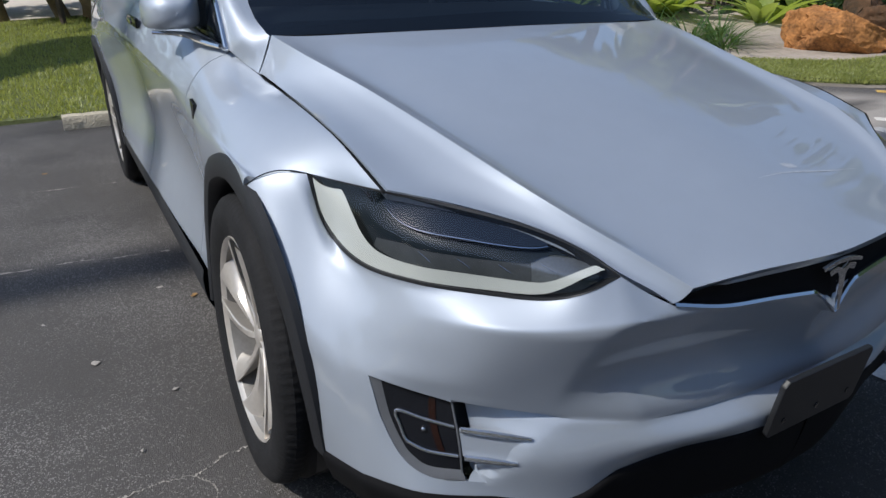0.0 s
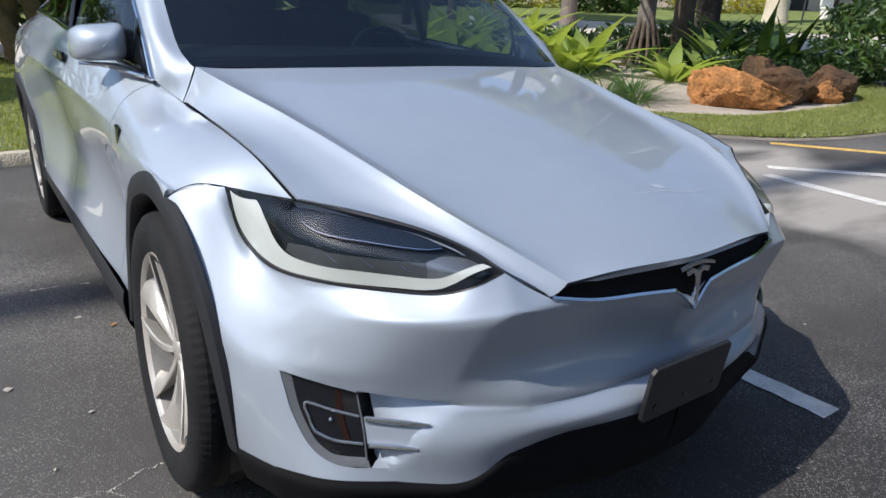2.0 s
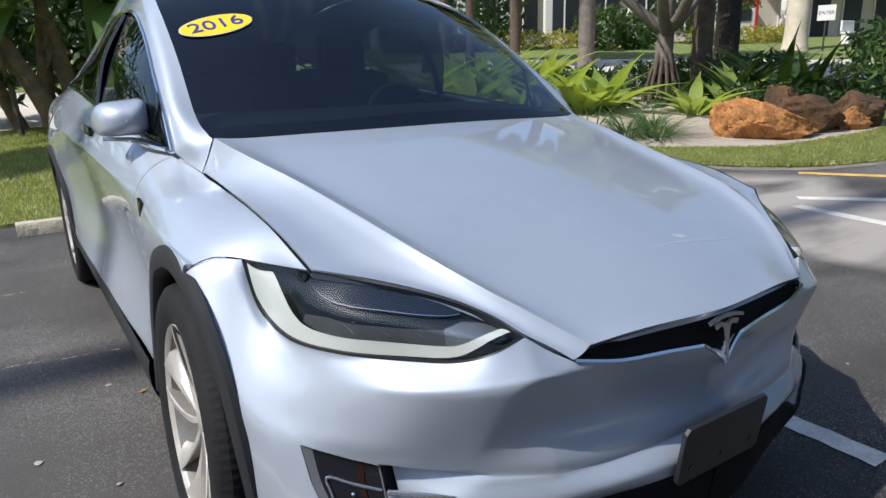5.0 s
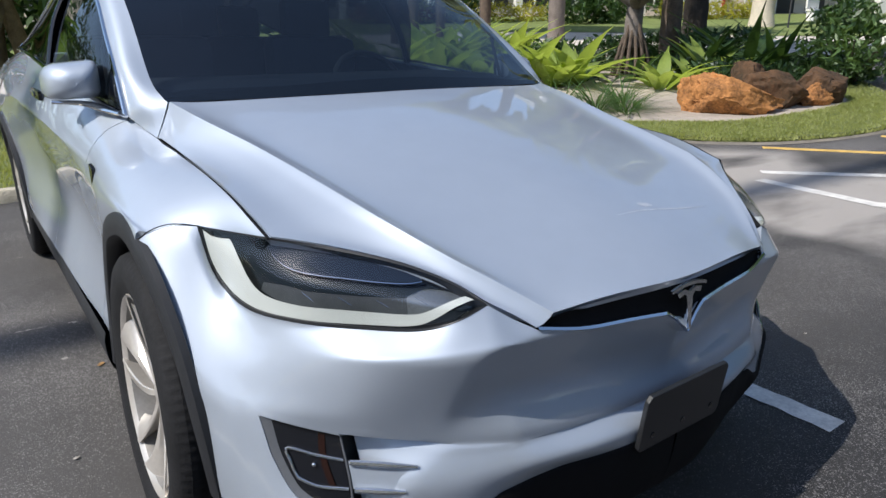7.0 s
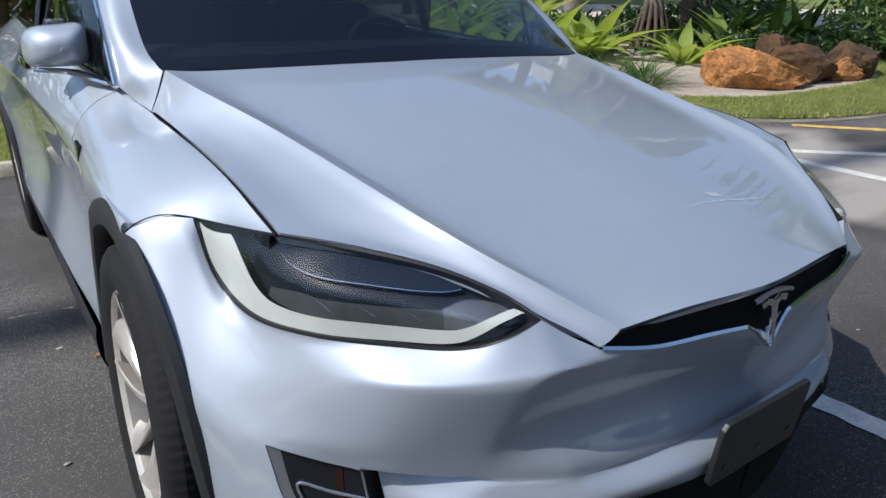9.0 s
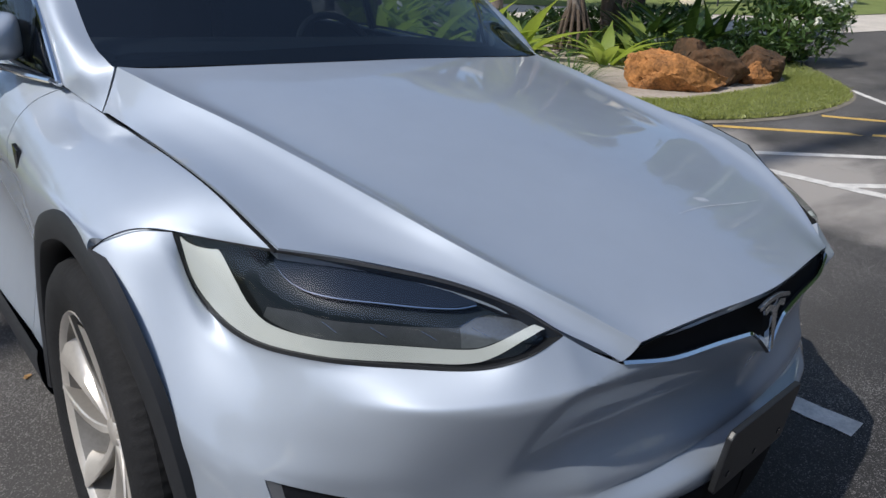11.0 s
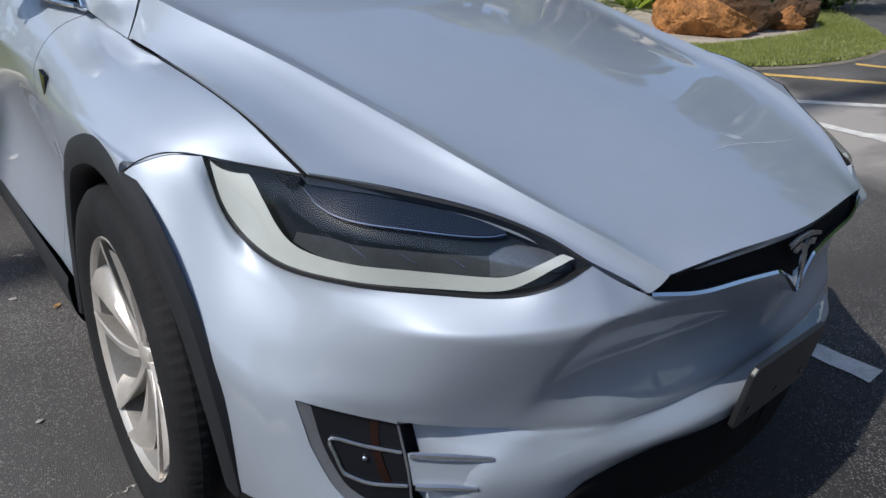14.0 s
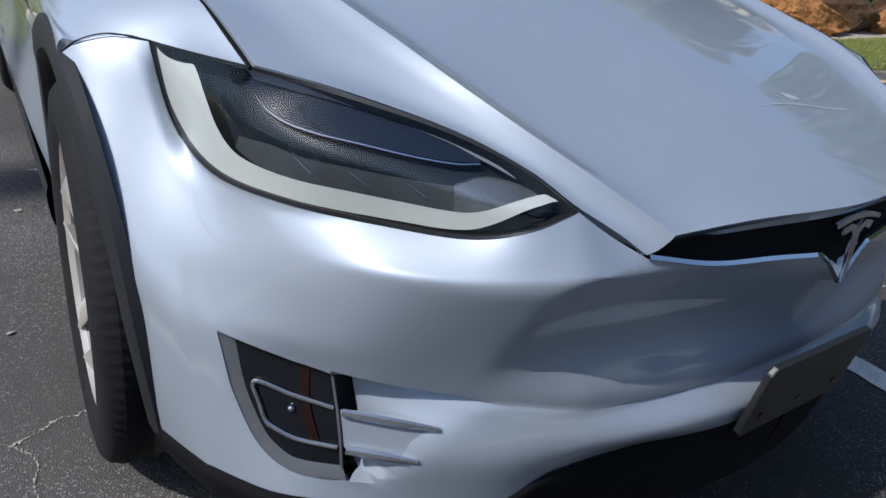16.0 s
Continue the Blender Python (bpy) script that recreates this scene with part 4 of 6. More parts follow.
# the body hangs slightly lower on its far side
bpy.context.view_layer.update()
for ob in car.children_recursive:
    if ob.type == "MESH":
        to, back = ob.matrix_world.copy(), ob.matrix_world.inverted()
        for v in ob.data.vertices:
            p = to @ v.co
            if p.x > 0:
                p.z -= 0.032 * p.x * p.x / (p.x + 0.15) * min(1.0, max(0.0, (p.z - 0.45) / 0.3)) * min(1.0, 0.5 + p.y)
                v.co = back @ p

rng = random.Random(71)


def smear(path, width, words):
    """A thin pale strip that lies on the bonnet."""
    p = crv(path, 40)
    rows = []
    for i, q in enumerate(p):
        w = width * math.sin(math.pi * (i + 0.5) / 40) ** 0.5 * rng.uniform(0.45, 1.0)
        row = []
        for k in (-1, 0, 1):
            hit, at, n, _ = bonnet.closest_point_on_mesh(Vector((q[0] + rng.uniform(-0.001, 0.001), q[1] + k * w, q[2])))
            row.append(tuple(at + n * 0.0007))
        rows.append(row)
    part("smear", grid_bm(np.array(rows), away=(0, 0.6, 0.3)), PALEMARK, bonnet, words)


smear([(0.112, 0.274, 0.85), (0.124, 0.268, 0.85), (0.138, 0.264, 0.85), (0.152, 0.260, 0.85)], 0.014, "small pale spot on the bonnet")
smear([(0.005, 0.243, 0.85), (0.10, 0.243, 0.85), (0.23, 0.235, 0.83), (0.33, 0.232, 0.82)], 0.0026, "faint pale streak on the bonnet")


# wheels
def wheel(s, at):
    hub = thing("wheel", "", "")
    hub.parent = car
    hub.location = at
    prof = [(-0.106, 0.258), (-0.118, 0.280), (-0.126, 0.312), (-0.121, 0.345), (-0.109, 0.362), (-0.090, 0.3690)]
    tread = []
    for x in np.linspace(-0.09, 0.09, 19):
        groove = 0.007 if abs(abs(x) - 0.055) < 0.006 or abs(abs(x) - 0.018) < 0.006 else 0.0
        tread.append((x, 0.372 - groove - 0.4 * x * x * 0.5))
    prof = prof + tread + [(-a, r) for a, r in prof[::-1]]
    n = 300
    v = []
    for a, r in prof:
        for k in range(n):
            cutin = 0.0022 if k % 3 == 0 and 0.060 < abs(a) < 0.112 and r > 0.355 else 0.0
            t = 2 * math.pi * k / n + 0.10 * max(0.0, abs(a) - 0.05)
            v.append((a, (r - cutin) * math.cos(t), (r - cutin) * math.sin(t)))
    f = [(i * n + j, i * n + (j + 1) % n, (i + 1) * n + (j + 1) % n, (i + 1) * n + j) for i in range(len(prof) - 1) for j in range(n)]
    part("tyre", (v, f), RUBBER, hub, "worn black road tyre")
    o = s
    barrel = [(o * 0.100, 0.249), (o * 0.108, 0.256), (o * 0.112, 0.262), (o * 0.108, 0.264), (o * 0.095, 0.257)]
    rim = part("rim", lathe(barrel, 96), ALLOY, hub, "silver ten-spoke alloy rim with twisted spokes")
    part("barrel", lathe([(o * 0.100, 0.249), (o * 0.07, 0.240), (o * -0.06, 0.228), (o * -0.10, 0.226)], 96), BARREL, rim, "inner barrel, alloy darkened for shade")
    for k in range(10):
        twin = k % 2
        t0 = 2 * math.pi * (k // 2) / 5 + (0.58 if twin else 0.0) + 0.16
        rows = []
        for r in np.linspace(0.018, 0.251, 15):
            kk = (r - 0.018) / 0.233
            t = t0 + 0.30 * kk ** 1.3 + (0.06 if twin else -0.02) * kk
            w = 0.009 + 0.013 * kk + 0.020 * max(0.0, kk - 0.5) ** 1.5 * 3
            ax = 0.066 + 0.036 * kk ** 1.3
            d = Vector((0, math.cos(t), math.sin(t)))
            n = Vector((0, -math.sin(t), math.cos(t)))
            tw = (0.010 if twin else -0.010) * (0.5 + kk)
            ring = []
            for a, b in ((-1, -0.004), (-0.8, 0.001), (0.35 - 0.7 * twin, 0.013 - 0.008 * kk), (0.8, 0.001), (1, -0.004), (0.6, -0.034), (-0.6, -0.034)):
                p = d * r + n * (a * w)
                ring.append((o * (ax + b + a * tw), p.y, p.z))
            rows.append(ring + ring[:1])
        part("spoke", grid_bm(np.array(rows), away=(o * 0.07, 0.16 * math.cos(t0 + 0.2), 0.16 * math.sin(t0 + 0.2))), ALLOY, rim)
    part("hub_cap", lathe([(o * 0.050, 0.046), (o * 0.073, 0.036), (o * 0.079, 0.027), (o * 0.080, 0.0005)], 40), ALLOY, rim)
    part("valve_cap", tube([(o * 0.06, 0.205 * math.cos(3.0), 0.205 * math.sin(3.0)), (o * 0.085, 0.198 * math.cos(3.0), 0.198 * math.sin(3.0))], 0.007, 8, 4), CALIPER, rim)
    part("back_plate", lathe([(o * -0.095, 0.226), (o * -0.095, 0.03)], 48), SATIN, hub)
    part("brake_disc", lathe([(o * -0.020, 0.03), (o * -0.020, 0.178), (o * -0.048, 0.178), (o * -0.048, 0.03)], 56), STEEL, hub, "dull steel brake disc")
    cal = np.array([[(o * x, r * math.cos(t), r * math.sin(t)) for x, r in ((0.008, 0.125), (0.012, 0.150), (0.008, 0.195), (-0.02, 0.210), (-0.06, 0.205), (-0.06, 0.125), (0.008, 0.125))] for t in np.linspace(-0.42, 0.42, 9)])
    part("brake_caliper", grid_bm(cal, away=(0, 0.165, 0)), CALIPER, hub, "dark brake caliper")
    return hub


for s in (-1, 1):
    wheel(s, (s * 0.832, 0.928, 0.380)).rotation_euler = (0, -s * 0.045, -0.02)
    wheel(s, (s * 0.848, 3.870, 0.378))


# ---- ground ----
def hgt(x, y):
    """Height of the land: level under the car, rising gently towards the road."""
    d = 0.515 * x + 0.857 * y
    return 0.12 * math.log1p(math.exp((d - 6.5) / 1.5)) if d < 60 else 4.28


def asphalt_mat():
    m = mat("asphalt", (0.014, 0.0136, 0.015), 0.70, vary=0.3, scale=0.9, bump=0.0, color2=(0.031, 0.0297, 0.030), detail=10)
    nt = m.node_tree
    b = nt.nodes["Principled BSDF"]
    base = b.inputs["Base Color"].links[0].from_socket
    tc = nt.nodes.new("ShaderNodeTexCoord")
    v = nt.nodes.new("ShaderNodeTexVoronoi")
    v.inputs["Scale"].default_value = 300
    nt.links.new(tc.outputs["Object"], v.inputs["Vector"])
    r = nt.nodes.new("ShaderNodeValToRGB")
    r.color_ramp.elements[0].position, r.color_ramp.elements[1].position = 0.82, 1.05
    r.color_ramp.elements[0].color, r.color_ramp.elements[1].color = (0, 0, 0, 1), (1, 1, 1, 1)
    sep = nt.nodes.new("ShaderNodeSeparateColor")
    nt.links.new(v.outputs["Color"], sep.inputs[0])
    worn = nt.nodes.new("ShaderNodeTexNoise")
    worn.inputs["Scale"].default_value, worn.inputs["Detail"].default_value = 1.3, 6
    nt.links.new(tc.outputs["Object"], worn.inputs["Vector"])
    shift = nt.nodes.new("ShaderNodeMath")
    shift.operation = "MULTIPLY_ADD"
    shift.inputs[1].default_value, shift.inputs[2].default_value = 0.9, -0.45
    nt.links.new(worn.outputs["Fac"], shift.inputs[0])
    both = nt.nodes.new("ShaderNodeMath")
    nt.links.new(sep.outputs[0], both.inputs[0])
    nt.links.new(shift.outputs[0], both.inputs[1])
    nt.links.new(both.outputs[0], r.inputs[0])
    mx = nt.nodes.new("ShaderNodeMix")
    mx.data_type = "RGBA"
    nt.links.new(r.outputs[0], mx.inputs["Factor"])
    nt.links.new(base, mx.inputs["A"])
    mx.inputs["B"].default_value = (0.25, 0.238, 0.23, 1)
    big = nt.nodes.new("ShaderNodeTexNoise")
    big.inputs["Scale"].default_value, big.inputs["Detail"].default_value = 0.9, 8
    # noise drawn out along a slant; its dark streaks stand in for soft shadow
    drag = nt.nodes.new("ShaderNodeMapping")
    drag.inputs["Rotation"].default_value, drag.inputs["Scale"].default_value = (0, 0, radians(42)), (0.55, 1.5, 1.0)
    nt.links.new(tc.outputs["Object"], drag.inputs["Vector"])
    nt.links.new(drag.outputs[0], big.inputs["Vector"])
    br = nt.nodes.new("ShaderNodeValToRGB")
    br.color_ramp.elements[0].position, br.color_ramp.elements[1].position = 0.28, 0.50
    br.color_ramp.elements[0].color, br.color_ramp.elements[1].color = (0, 0, 0, 1), (0.9, 0.9, 0.9, 1)
    nt.links.new(big.outputs["Fac"], br.inputs[0])
    mx2 = nt.nodes.new("ShaderNodeMix")
    mx2.data_type = "RGBA"
    # paler and dusty towards the island, in zones set by position
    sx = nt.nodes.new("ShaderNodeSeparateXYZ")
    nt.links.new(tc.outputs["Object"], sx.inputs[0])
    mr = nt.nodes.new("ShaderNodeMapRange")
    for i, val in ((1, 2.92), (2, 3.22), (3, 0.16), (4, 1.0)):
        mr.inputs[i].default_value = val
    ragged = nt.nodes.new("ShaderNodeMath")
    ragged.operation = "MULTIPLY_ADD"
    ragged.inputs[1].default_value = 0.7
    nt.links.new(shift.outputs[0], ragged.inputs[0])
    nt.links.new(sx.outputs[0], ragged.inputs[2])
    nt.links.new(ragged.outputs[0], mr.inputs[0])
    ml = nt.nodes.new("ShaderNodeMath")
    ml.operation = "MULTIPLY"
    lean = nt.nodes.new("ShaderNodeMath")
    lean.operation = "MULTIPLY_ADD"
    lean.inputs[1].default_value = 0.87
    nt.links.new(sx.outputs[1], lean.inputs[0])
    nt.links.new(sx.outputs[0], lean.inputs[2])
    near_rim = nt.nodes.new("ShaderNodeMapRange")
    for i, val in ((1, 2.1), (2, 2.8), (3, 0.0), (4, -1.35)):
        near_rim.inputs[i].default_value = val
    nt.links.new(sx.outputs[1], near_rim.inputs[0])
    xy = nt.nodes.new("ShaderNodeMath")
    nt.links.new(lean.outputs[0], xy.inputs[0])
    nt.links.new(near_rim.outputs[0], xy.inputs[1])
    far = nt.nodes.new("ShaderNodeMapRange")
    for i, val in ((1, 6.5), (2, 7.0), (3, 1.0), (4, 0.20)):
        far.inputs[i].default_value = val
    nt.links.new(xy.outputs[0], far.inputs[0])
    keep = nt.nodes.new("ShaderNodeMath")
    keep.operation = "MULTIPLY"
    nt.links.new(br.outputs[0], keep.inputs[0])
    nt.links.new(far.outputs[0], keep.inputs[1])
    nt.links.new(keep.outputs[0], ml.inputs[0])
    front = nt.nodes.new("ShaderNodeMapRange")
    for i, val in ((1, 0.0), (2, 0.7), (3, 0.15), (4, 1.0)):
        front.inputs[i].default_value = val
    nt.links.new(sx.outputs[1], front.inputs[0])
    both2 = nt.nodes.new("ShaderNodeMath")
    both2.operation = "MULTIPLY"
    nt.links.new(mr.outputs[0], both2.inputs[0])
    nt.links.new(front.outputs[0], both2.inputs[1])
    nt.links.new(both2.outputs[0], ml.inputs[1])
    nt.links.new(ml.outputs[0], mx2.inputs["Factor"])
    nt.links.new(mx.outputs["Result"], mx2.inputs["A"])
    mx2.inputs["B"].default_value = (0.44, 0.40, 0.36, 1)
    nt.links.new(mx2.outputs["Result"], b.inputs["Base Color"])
    n3 = nt.nodes.new("ShaderNodeTexNoise")
    n3.inputs["Scale"].default_value, n3.inputs["Detail"].default_value = 330, 4
    nt.links.new(tc.outputs["Object"], n3.inputs["Vector"])
    bp = nt.nodes.new("ShaderNodeBump")
    bp.inputs["Strength"].default_value, bp.inputs["Distance"].default_value = 0.75, 0.007
    nt.links.new(n3.outputs["Fac"], bp.inputs["Height"])
    nt.links.new(bp.outputs[0], b.inputs["Normal"])
    return m


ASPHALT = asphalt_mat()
DIRT = mat("sandy_soil", (0.40, 0.34, 0.28), 0.95, vary=0.3, scale=1.5, bump=0.5, bump_scale=40)
RIMDIRT = mat("trodden_dirt", (0.23, 0.20, 0.165), 0.95, vary=0.4, scale=3.5, bump=0.6, bump_scale=50)
LAWN = mat("lawn_soil", (0.14, 0.16, 0.055), 0.95, vary=0.4, scale=2.5, bump=0.7, bump_scale=80)
BLADE = leaf_mat("grass_blade", (0.18, 0.22, 0.05), (0.42, 0.44, 0.16), 0.38)
FARLAWN = mat("far_lawn", (0.17, 0.21, 0.06), 0.95, vary=0.25, scale=1.2, bump=0.4, bump_scale=40)
CONCRETE = mat("concrete", (0.60, 0.54, 0.47), 0.9, vary=0.18, scale=1.2, bump=0.3, bump_scale=60)
STOPM = mat("worn_concrete", (0.52, 0.46, 0.35), 0.95, vary=0.3, scale=6, bump=0.6, bump_scale=60)
LINEW = mat("white_line_paint", (0.72, 0.69, 0.64), 0.85, vary=0.3, scale=9, bump=0.5, bump_scale=140)
LINEC = mat("cream_line_paint", (0.66, 0.60, 0.46), 0.85, vary=0.2, scale=5, bump=0.5, bump_scale=140)
LINEY = mat("yellow_line_paint", (0.68, 0.44, 0.12), 0.85, vary=0.35, scale=9, bump=0.5, bump_scale=140)
CRACK = mat("crack_dust", (0.40, 0.37, 0.33), 0.95, vary=0.5, scale=30, bump=0.4, bump_scale=200)
BARK = mat("brown_bark", (0.11, 0.080, 0.058), 0.9, vary=0.45, scale=7, bump=0.9, bump_scale=35)
GREYBARK = mat("grey_bark", (0.18, 0.15, 0.13), 0.9, vary=0.4, scale=7, bump=0.8, bump_scale=30)
BOOTS = mat("dark_palm_boots", (0.045, 0.036, 0.028), 0.95, vary=0.5, scale=5, bump=1.0, bump_scale=18)
PALEBARK = mat("pale_bark", (0.62, 0.54, 0.42), 0.85, vary=0.2, scale=4, bump=0.3, bump_scale=30)
FIBRE = mat("dry_leaf_sheath", (0.19, 0.125, 0.06), 0.9, vary=0.5, scale=6, bump=0.8, bump_scale=30)
BRIGHT = leaf_mat("bright_leaf", (0.14, 0.23, 0.045), (0.36, 0.44, 0.11), 0.42)
FROND = leaf_mat("frond_leaf", (0.07, 0.11, 0.04), (0.42, 0.45, 0.26), 0.25)
FROND.node_tree.nodes["Principled BSDF"].inputs["Specular IOR Level"].default_value = 0.8
FROND.node_tree.nodes["Principled BSDF"].inputs["Roughness"].default_value = 0.26
DARKLEAF = leaf_mat("dark_leaf", (0.018, 0.045, 0.014), (0.06, 0.115, 0.035), 0.25)
MIDLEAF = leaf_mat("mid_leaf", (0.035, 0.085, 0.022), (0.09, 0.16, 0.045), 0.3)
BANANA = leaf_mat("broad_leaf", (0.05, 0.12, 0.03), (0.15, 0.25, 0.07), 0.4)
BUSHLEAF = leaf_mat("bush_leaf", (0.045, 0.10, 0.03), (0.13, 0.21, 0.065), 0.3)
HEDGE = leaf_mat("yellow_hedge_leaf", (0.26, 0.27, 0.03), (0.48, 0.44, 0.06), 0.3)
REDHEDGE = leaf_mat("red_hedge_leaf", (0.13, 0.04, 0.02), (0.26, 0.09, 0.04), 0.2)
PETAL = mat("white_petal", (0.75, 0.74, 0.66), 0.6, vary=0.1)
# brown mossy stone, dimmed further: the deep shade is in its colour
ROCKDARK = mat("shaded_mossy_rock", (0.03, 0.026, 0.015), 0.95, vary=0.4, scale=3.2, color2=(0.15, 0.075, 0.034), bump=0.9, bump_scale=14, detail=10)
ROCK = mat("orange_rock", (0.07, 0.035, 0.02), 0.95, vary=0.55, scale=3.4, color2=(0.66, 0.29, 0.09), bump=1.0, bump_scale=16, detail=12)
WALLM = mat("beige_wall", (0.68, 0.61, 0.51), 0.9, vary=0.07, scale=0.6, bump=0.1, bump_scale=30)
WHITEM = mat("white_paint", (0.78, 0.76, 0.72), 0.7, vary=0.05, scale=2)
DARKM = mat("dark_opening", (0.03, 0.032, 0.036), 0.3, vary=0.2, scale=2)
REDM = mat("red_panel", (0.45, 0.05, 0.03), 0.5, vary=0.1)
SIGNT = mat("sign_lettering", (0.04, 0.04, 0.045), 0.6, vary=0.1)

ys = np.concatenate([np.linspace(-300, -20, 8), np.linspace(-16, 60, 77), np.linspace(70, 500, 12)])
xs = np.concatenate([np.linspace(-400, -30, 8), np.linspace(-25, 100, 84), np.linspace(110, 500, 8)])
v = [(x, y, hgt(x, y) - 0.03) for y in ys for x in xs]
tagged(part("ground", (v, grid_faces(len(ys), len(xs))), DIRT), "pale sandy ground with leaf litter", "ground", kind="structure")


def patch(name, outline, dz, material, label, category, cell=1.0):
    """A sheet over the land inside a convex outline."""
    p = np.array(outline, float)
    lo, hi = p.min(0), p.max(0)
    nx, ny = int((hi[0] - lo[0]) / cell) + 2, int((hi[1] - lo[1]) / cell) + 2
    bm = bmesh.new()
    vs = [[bm.verts.new((x, y, 0)) for x in np.linspace(lo[0], hi[0], nx)] for y in np.linspace(lo[1], hi[1], ny)]
    for i in range(ny - 1):
        for j in range(nx - 1):
            bm.faces.new((vs[i][j], vs[i][j + 1], vs[i + 1][j + 1], vs[i + 1][j]))
    c = p.mean(0)
    for a, b in zip(p, np.roll(p, -1, 0)):
        n = Vector((b[1] - a[1], a[0] - b[0], 0))
        if n.dot(Vector((*(a - c), 0))) < 0:
            n = -n
        bmesh.ops.bisect_plane(bm, geom=bm.verts[:] + bm.edges[:] + bm.faces[:], plane_co=(*a, 0), plane_no=n, clear_outer=True)
    for w in bm.verts:
        w.co.z = hgt(w.co.x, w.co.y) + dz
    return tagged(part(name, bm, material), label, category, kind="structure")


def band(name, near, far, dz, material, label, category, n=60, m=8, edge=0.0):
    """A strip of land between two curves."""
    a, b = crv([(*p, 0) for p in near], n), crv([(*p, 0) for p in far], n)
    rows = [a * (1 - k) + b * k for k in np.linspace(0, 1, m)]
    g = np.array(rows)
    for i in range(g.shape[0]):
        for j in range(n):
            g[i, j, 2] = hgt(g[i, j, 0], g[i, j, 1]) + dz
    if edge:
        g = np.vstack([g[:1] - np.array([0, 0.02, edge]), g])
    return tagged(part(name, grid_bm(g, away=(0, 5, -100)), material), label, category, kind="structure")


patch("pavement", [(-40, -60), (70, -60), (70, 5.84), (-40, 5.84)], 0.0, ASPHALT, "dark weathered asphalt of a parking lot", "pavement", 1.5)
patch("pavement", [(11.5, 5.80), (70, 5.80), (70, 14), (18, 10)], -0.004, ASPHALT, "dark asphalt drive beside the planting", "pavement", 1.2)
band("lawn", [(-40, 5.86), (-10, 5.86), (2.5, 5.86)], [(-40, 12.7), (-10, 12.7), (2.5, 12.9)], 0.03, LAWN, "green lawn beside the parking bays", "lawn", 60, 12, 0.05)
ISLAND = [(2.5, 5.90), (4.2, 4.95), (5.15, 4.20), (5.60, 3.65), (6.05, 3.25), (6.75, 2.96), (7.6, 2.82), (8.6, 2.86), (9.5, 3.12), (10.5, 3.75), (12.4, 5.3), (14.5, 7.2)]
ISLAND_RIM = [(2.5, 5.88), (4.1, 4.85), (5.02, 4.08), (5.48, 3.50), (5.96, 3.10), (6.70, 2.83), (7.6, 2.71), (8.65, 2.76), (9.6, 3.04), (10.65, 3.70), (12.6, 5.27), (14.7, 7.15)]
ISLAND_IN = [(2.8, 6.6), (4.9, 5.6), (6.1, 4.65), (6.75, 4.15), (7.5, 4.0), (8.2, 3.95), (9.0, 3.92), (9.7, 4.05), (10.2, 4.45), (11.6, 5.6), (13.6, 7.4)]
BED_IN = [(2.9, 12), (5, 11), (6.3, 9), (7, 8), (7.6, 7.6), (8.3, 7.4), (9.0, 7.2), (9.6, 7.1), (10.2, 7.2), (11.4, 7.6), (12.6, 8.6)]
band("lawn", [(-40, 12.72), (-10, 12.72), (-2.12, 12.72)], [(-40, 19.4), (-10, 19.4), (-2.0, 19.4)], 0.034, FARLAWN, "lawn beside the pale road", "lawn", 40, 8)
band("island_lawn", ISLAND, ISLAND_IN, 0.05, LAWN, "grass edge of a planted traffic island", "lawn", 90, 10, 0.06)
band("island_rim", ISLAND_RIM, ISLAND, 0.008, RIMDIRT, "pale trodden dirt along the grass edge", "ground", 90, 5)
band("planting_bed", ISLAND_IN, BED_IN, 0.045, DIRT, "pale sandy planting bed", "ground", 80, 10)
band("road", [(-60, 12.9), (-20, 12.8), (0, 12.9), (8, 13.6), (13, 12.6), (15.2, 8.6), (19, 6.4), (40, 3)],
     [(-60, 19.4), (-20, 19.4), (0, 19.4), (11, 19.0), (17, 14.5), (20, 10.6), (25, 8.4), (45, 6)], 0.012, CONCRETE, "pale concrete road", "road", 100, 10)
band("far_lawn", [(-60, 19.42), (-20, 19.42), (0, 19.42), (11, 19.02), (17.02, 14.52), (20.02, 10.62), (25, 8.42), (45, 6.02)],
     [(-60, 30), (-20, 30), (0, 30), (15, 26), (24, 20), (32, 16), (40, 12), (60, 9)], 0.03, FARLAWN, "lawn across the road", "lawn", 100, 10)


def stripe(a, b, width, material, name="road_marking", label="worn white painted bay line", dz=0.005):
    """A painted line on the asphalt with ragged edges."""
    a, b = np.array(a, float), np.array(b, float)
    n = max(4, int(np.linalg.norm(b - a) / 0.06))
    d = (b - a) / np.linalg.norm(b - a)
    s = np.array([-d[1], d[0]])
    rng = random.Random(int(a[0] * 100) + 7)
    v = []
    for k in np.linspace(0, 1, n):
        p = a + (b - a) * k
        for w in (-1, 1):
            q = p + s * w * (width / 2 + rng.uniform(-0.006, 0.004))
            v.append((q[0], q[1], hgt(*q) + dz))
    return tagged(part(name, (v, [(2 * i, 2 * i + 1, 2 * i + 3, 2 * i + 2) for i in range(n - 1)]), material, smooth=False), label, "marking", kind="structure")


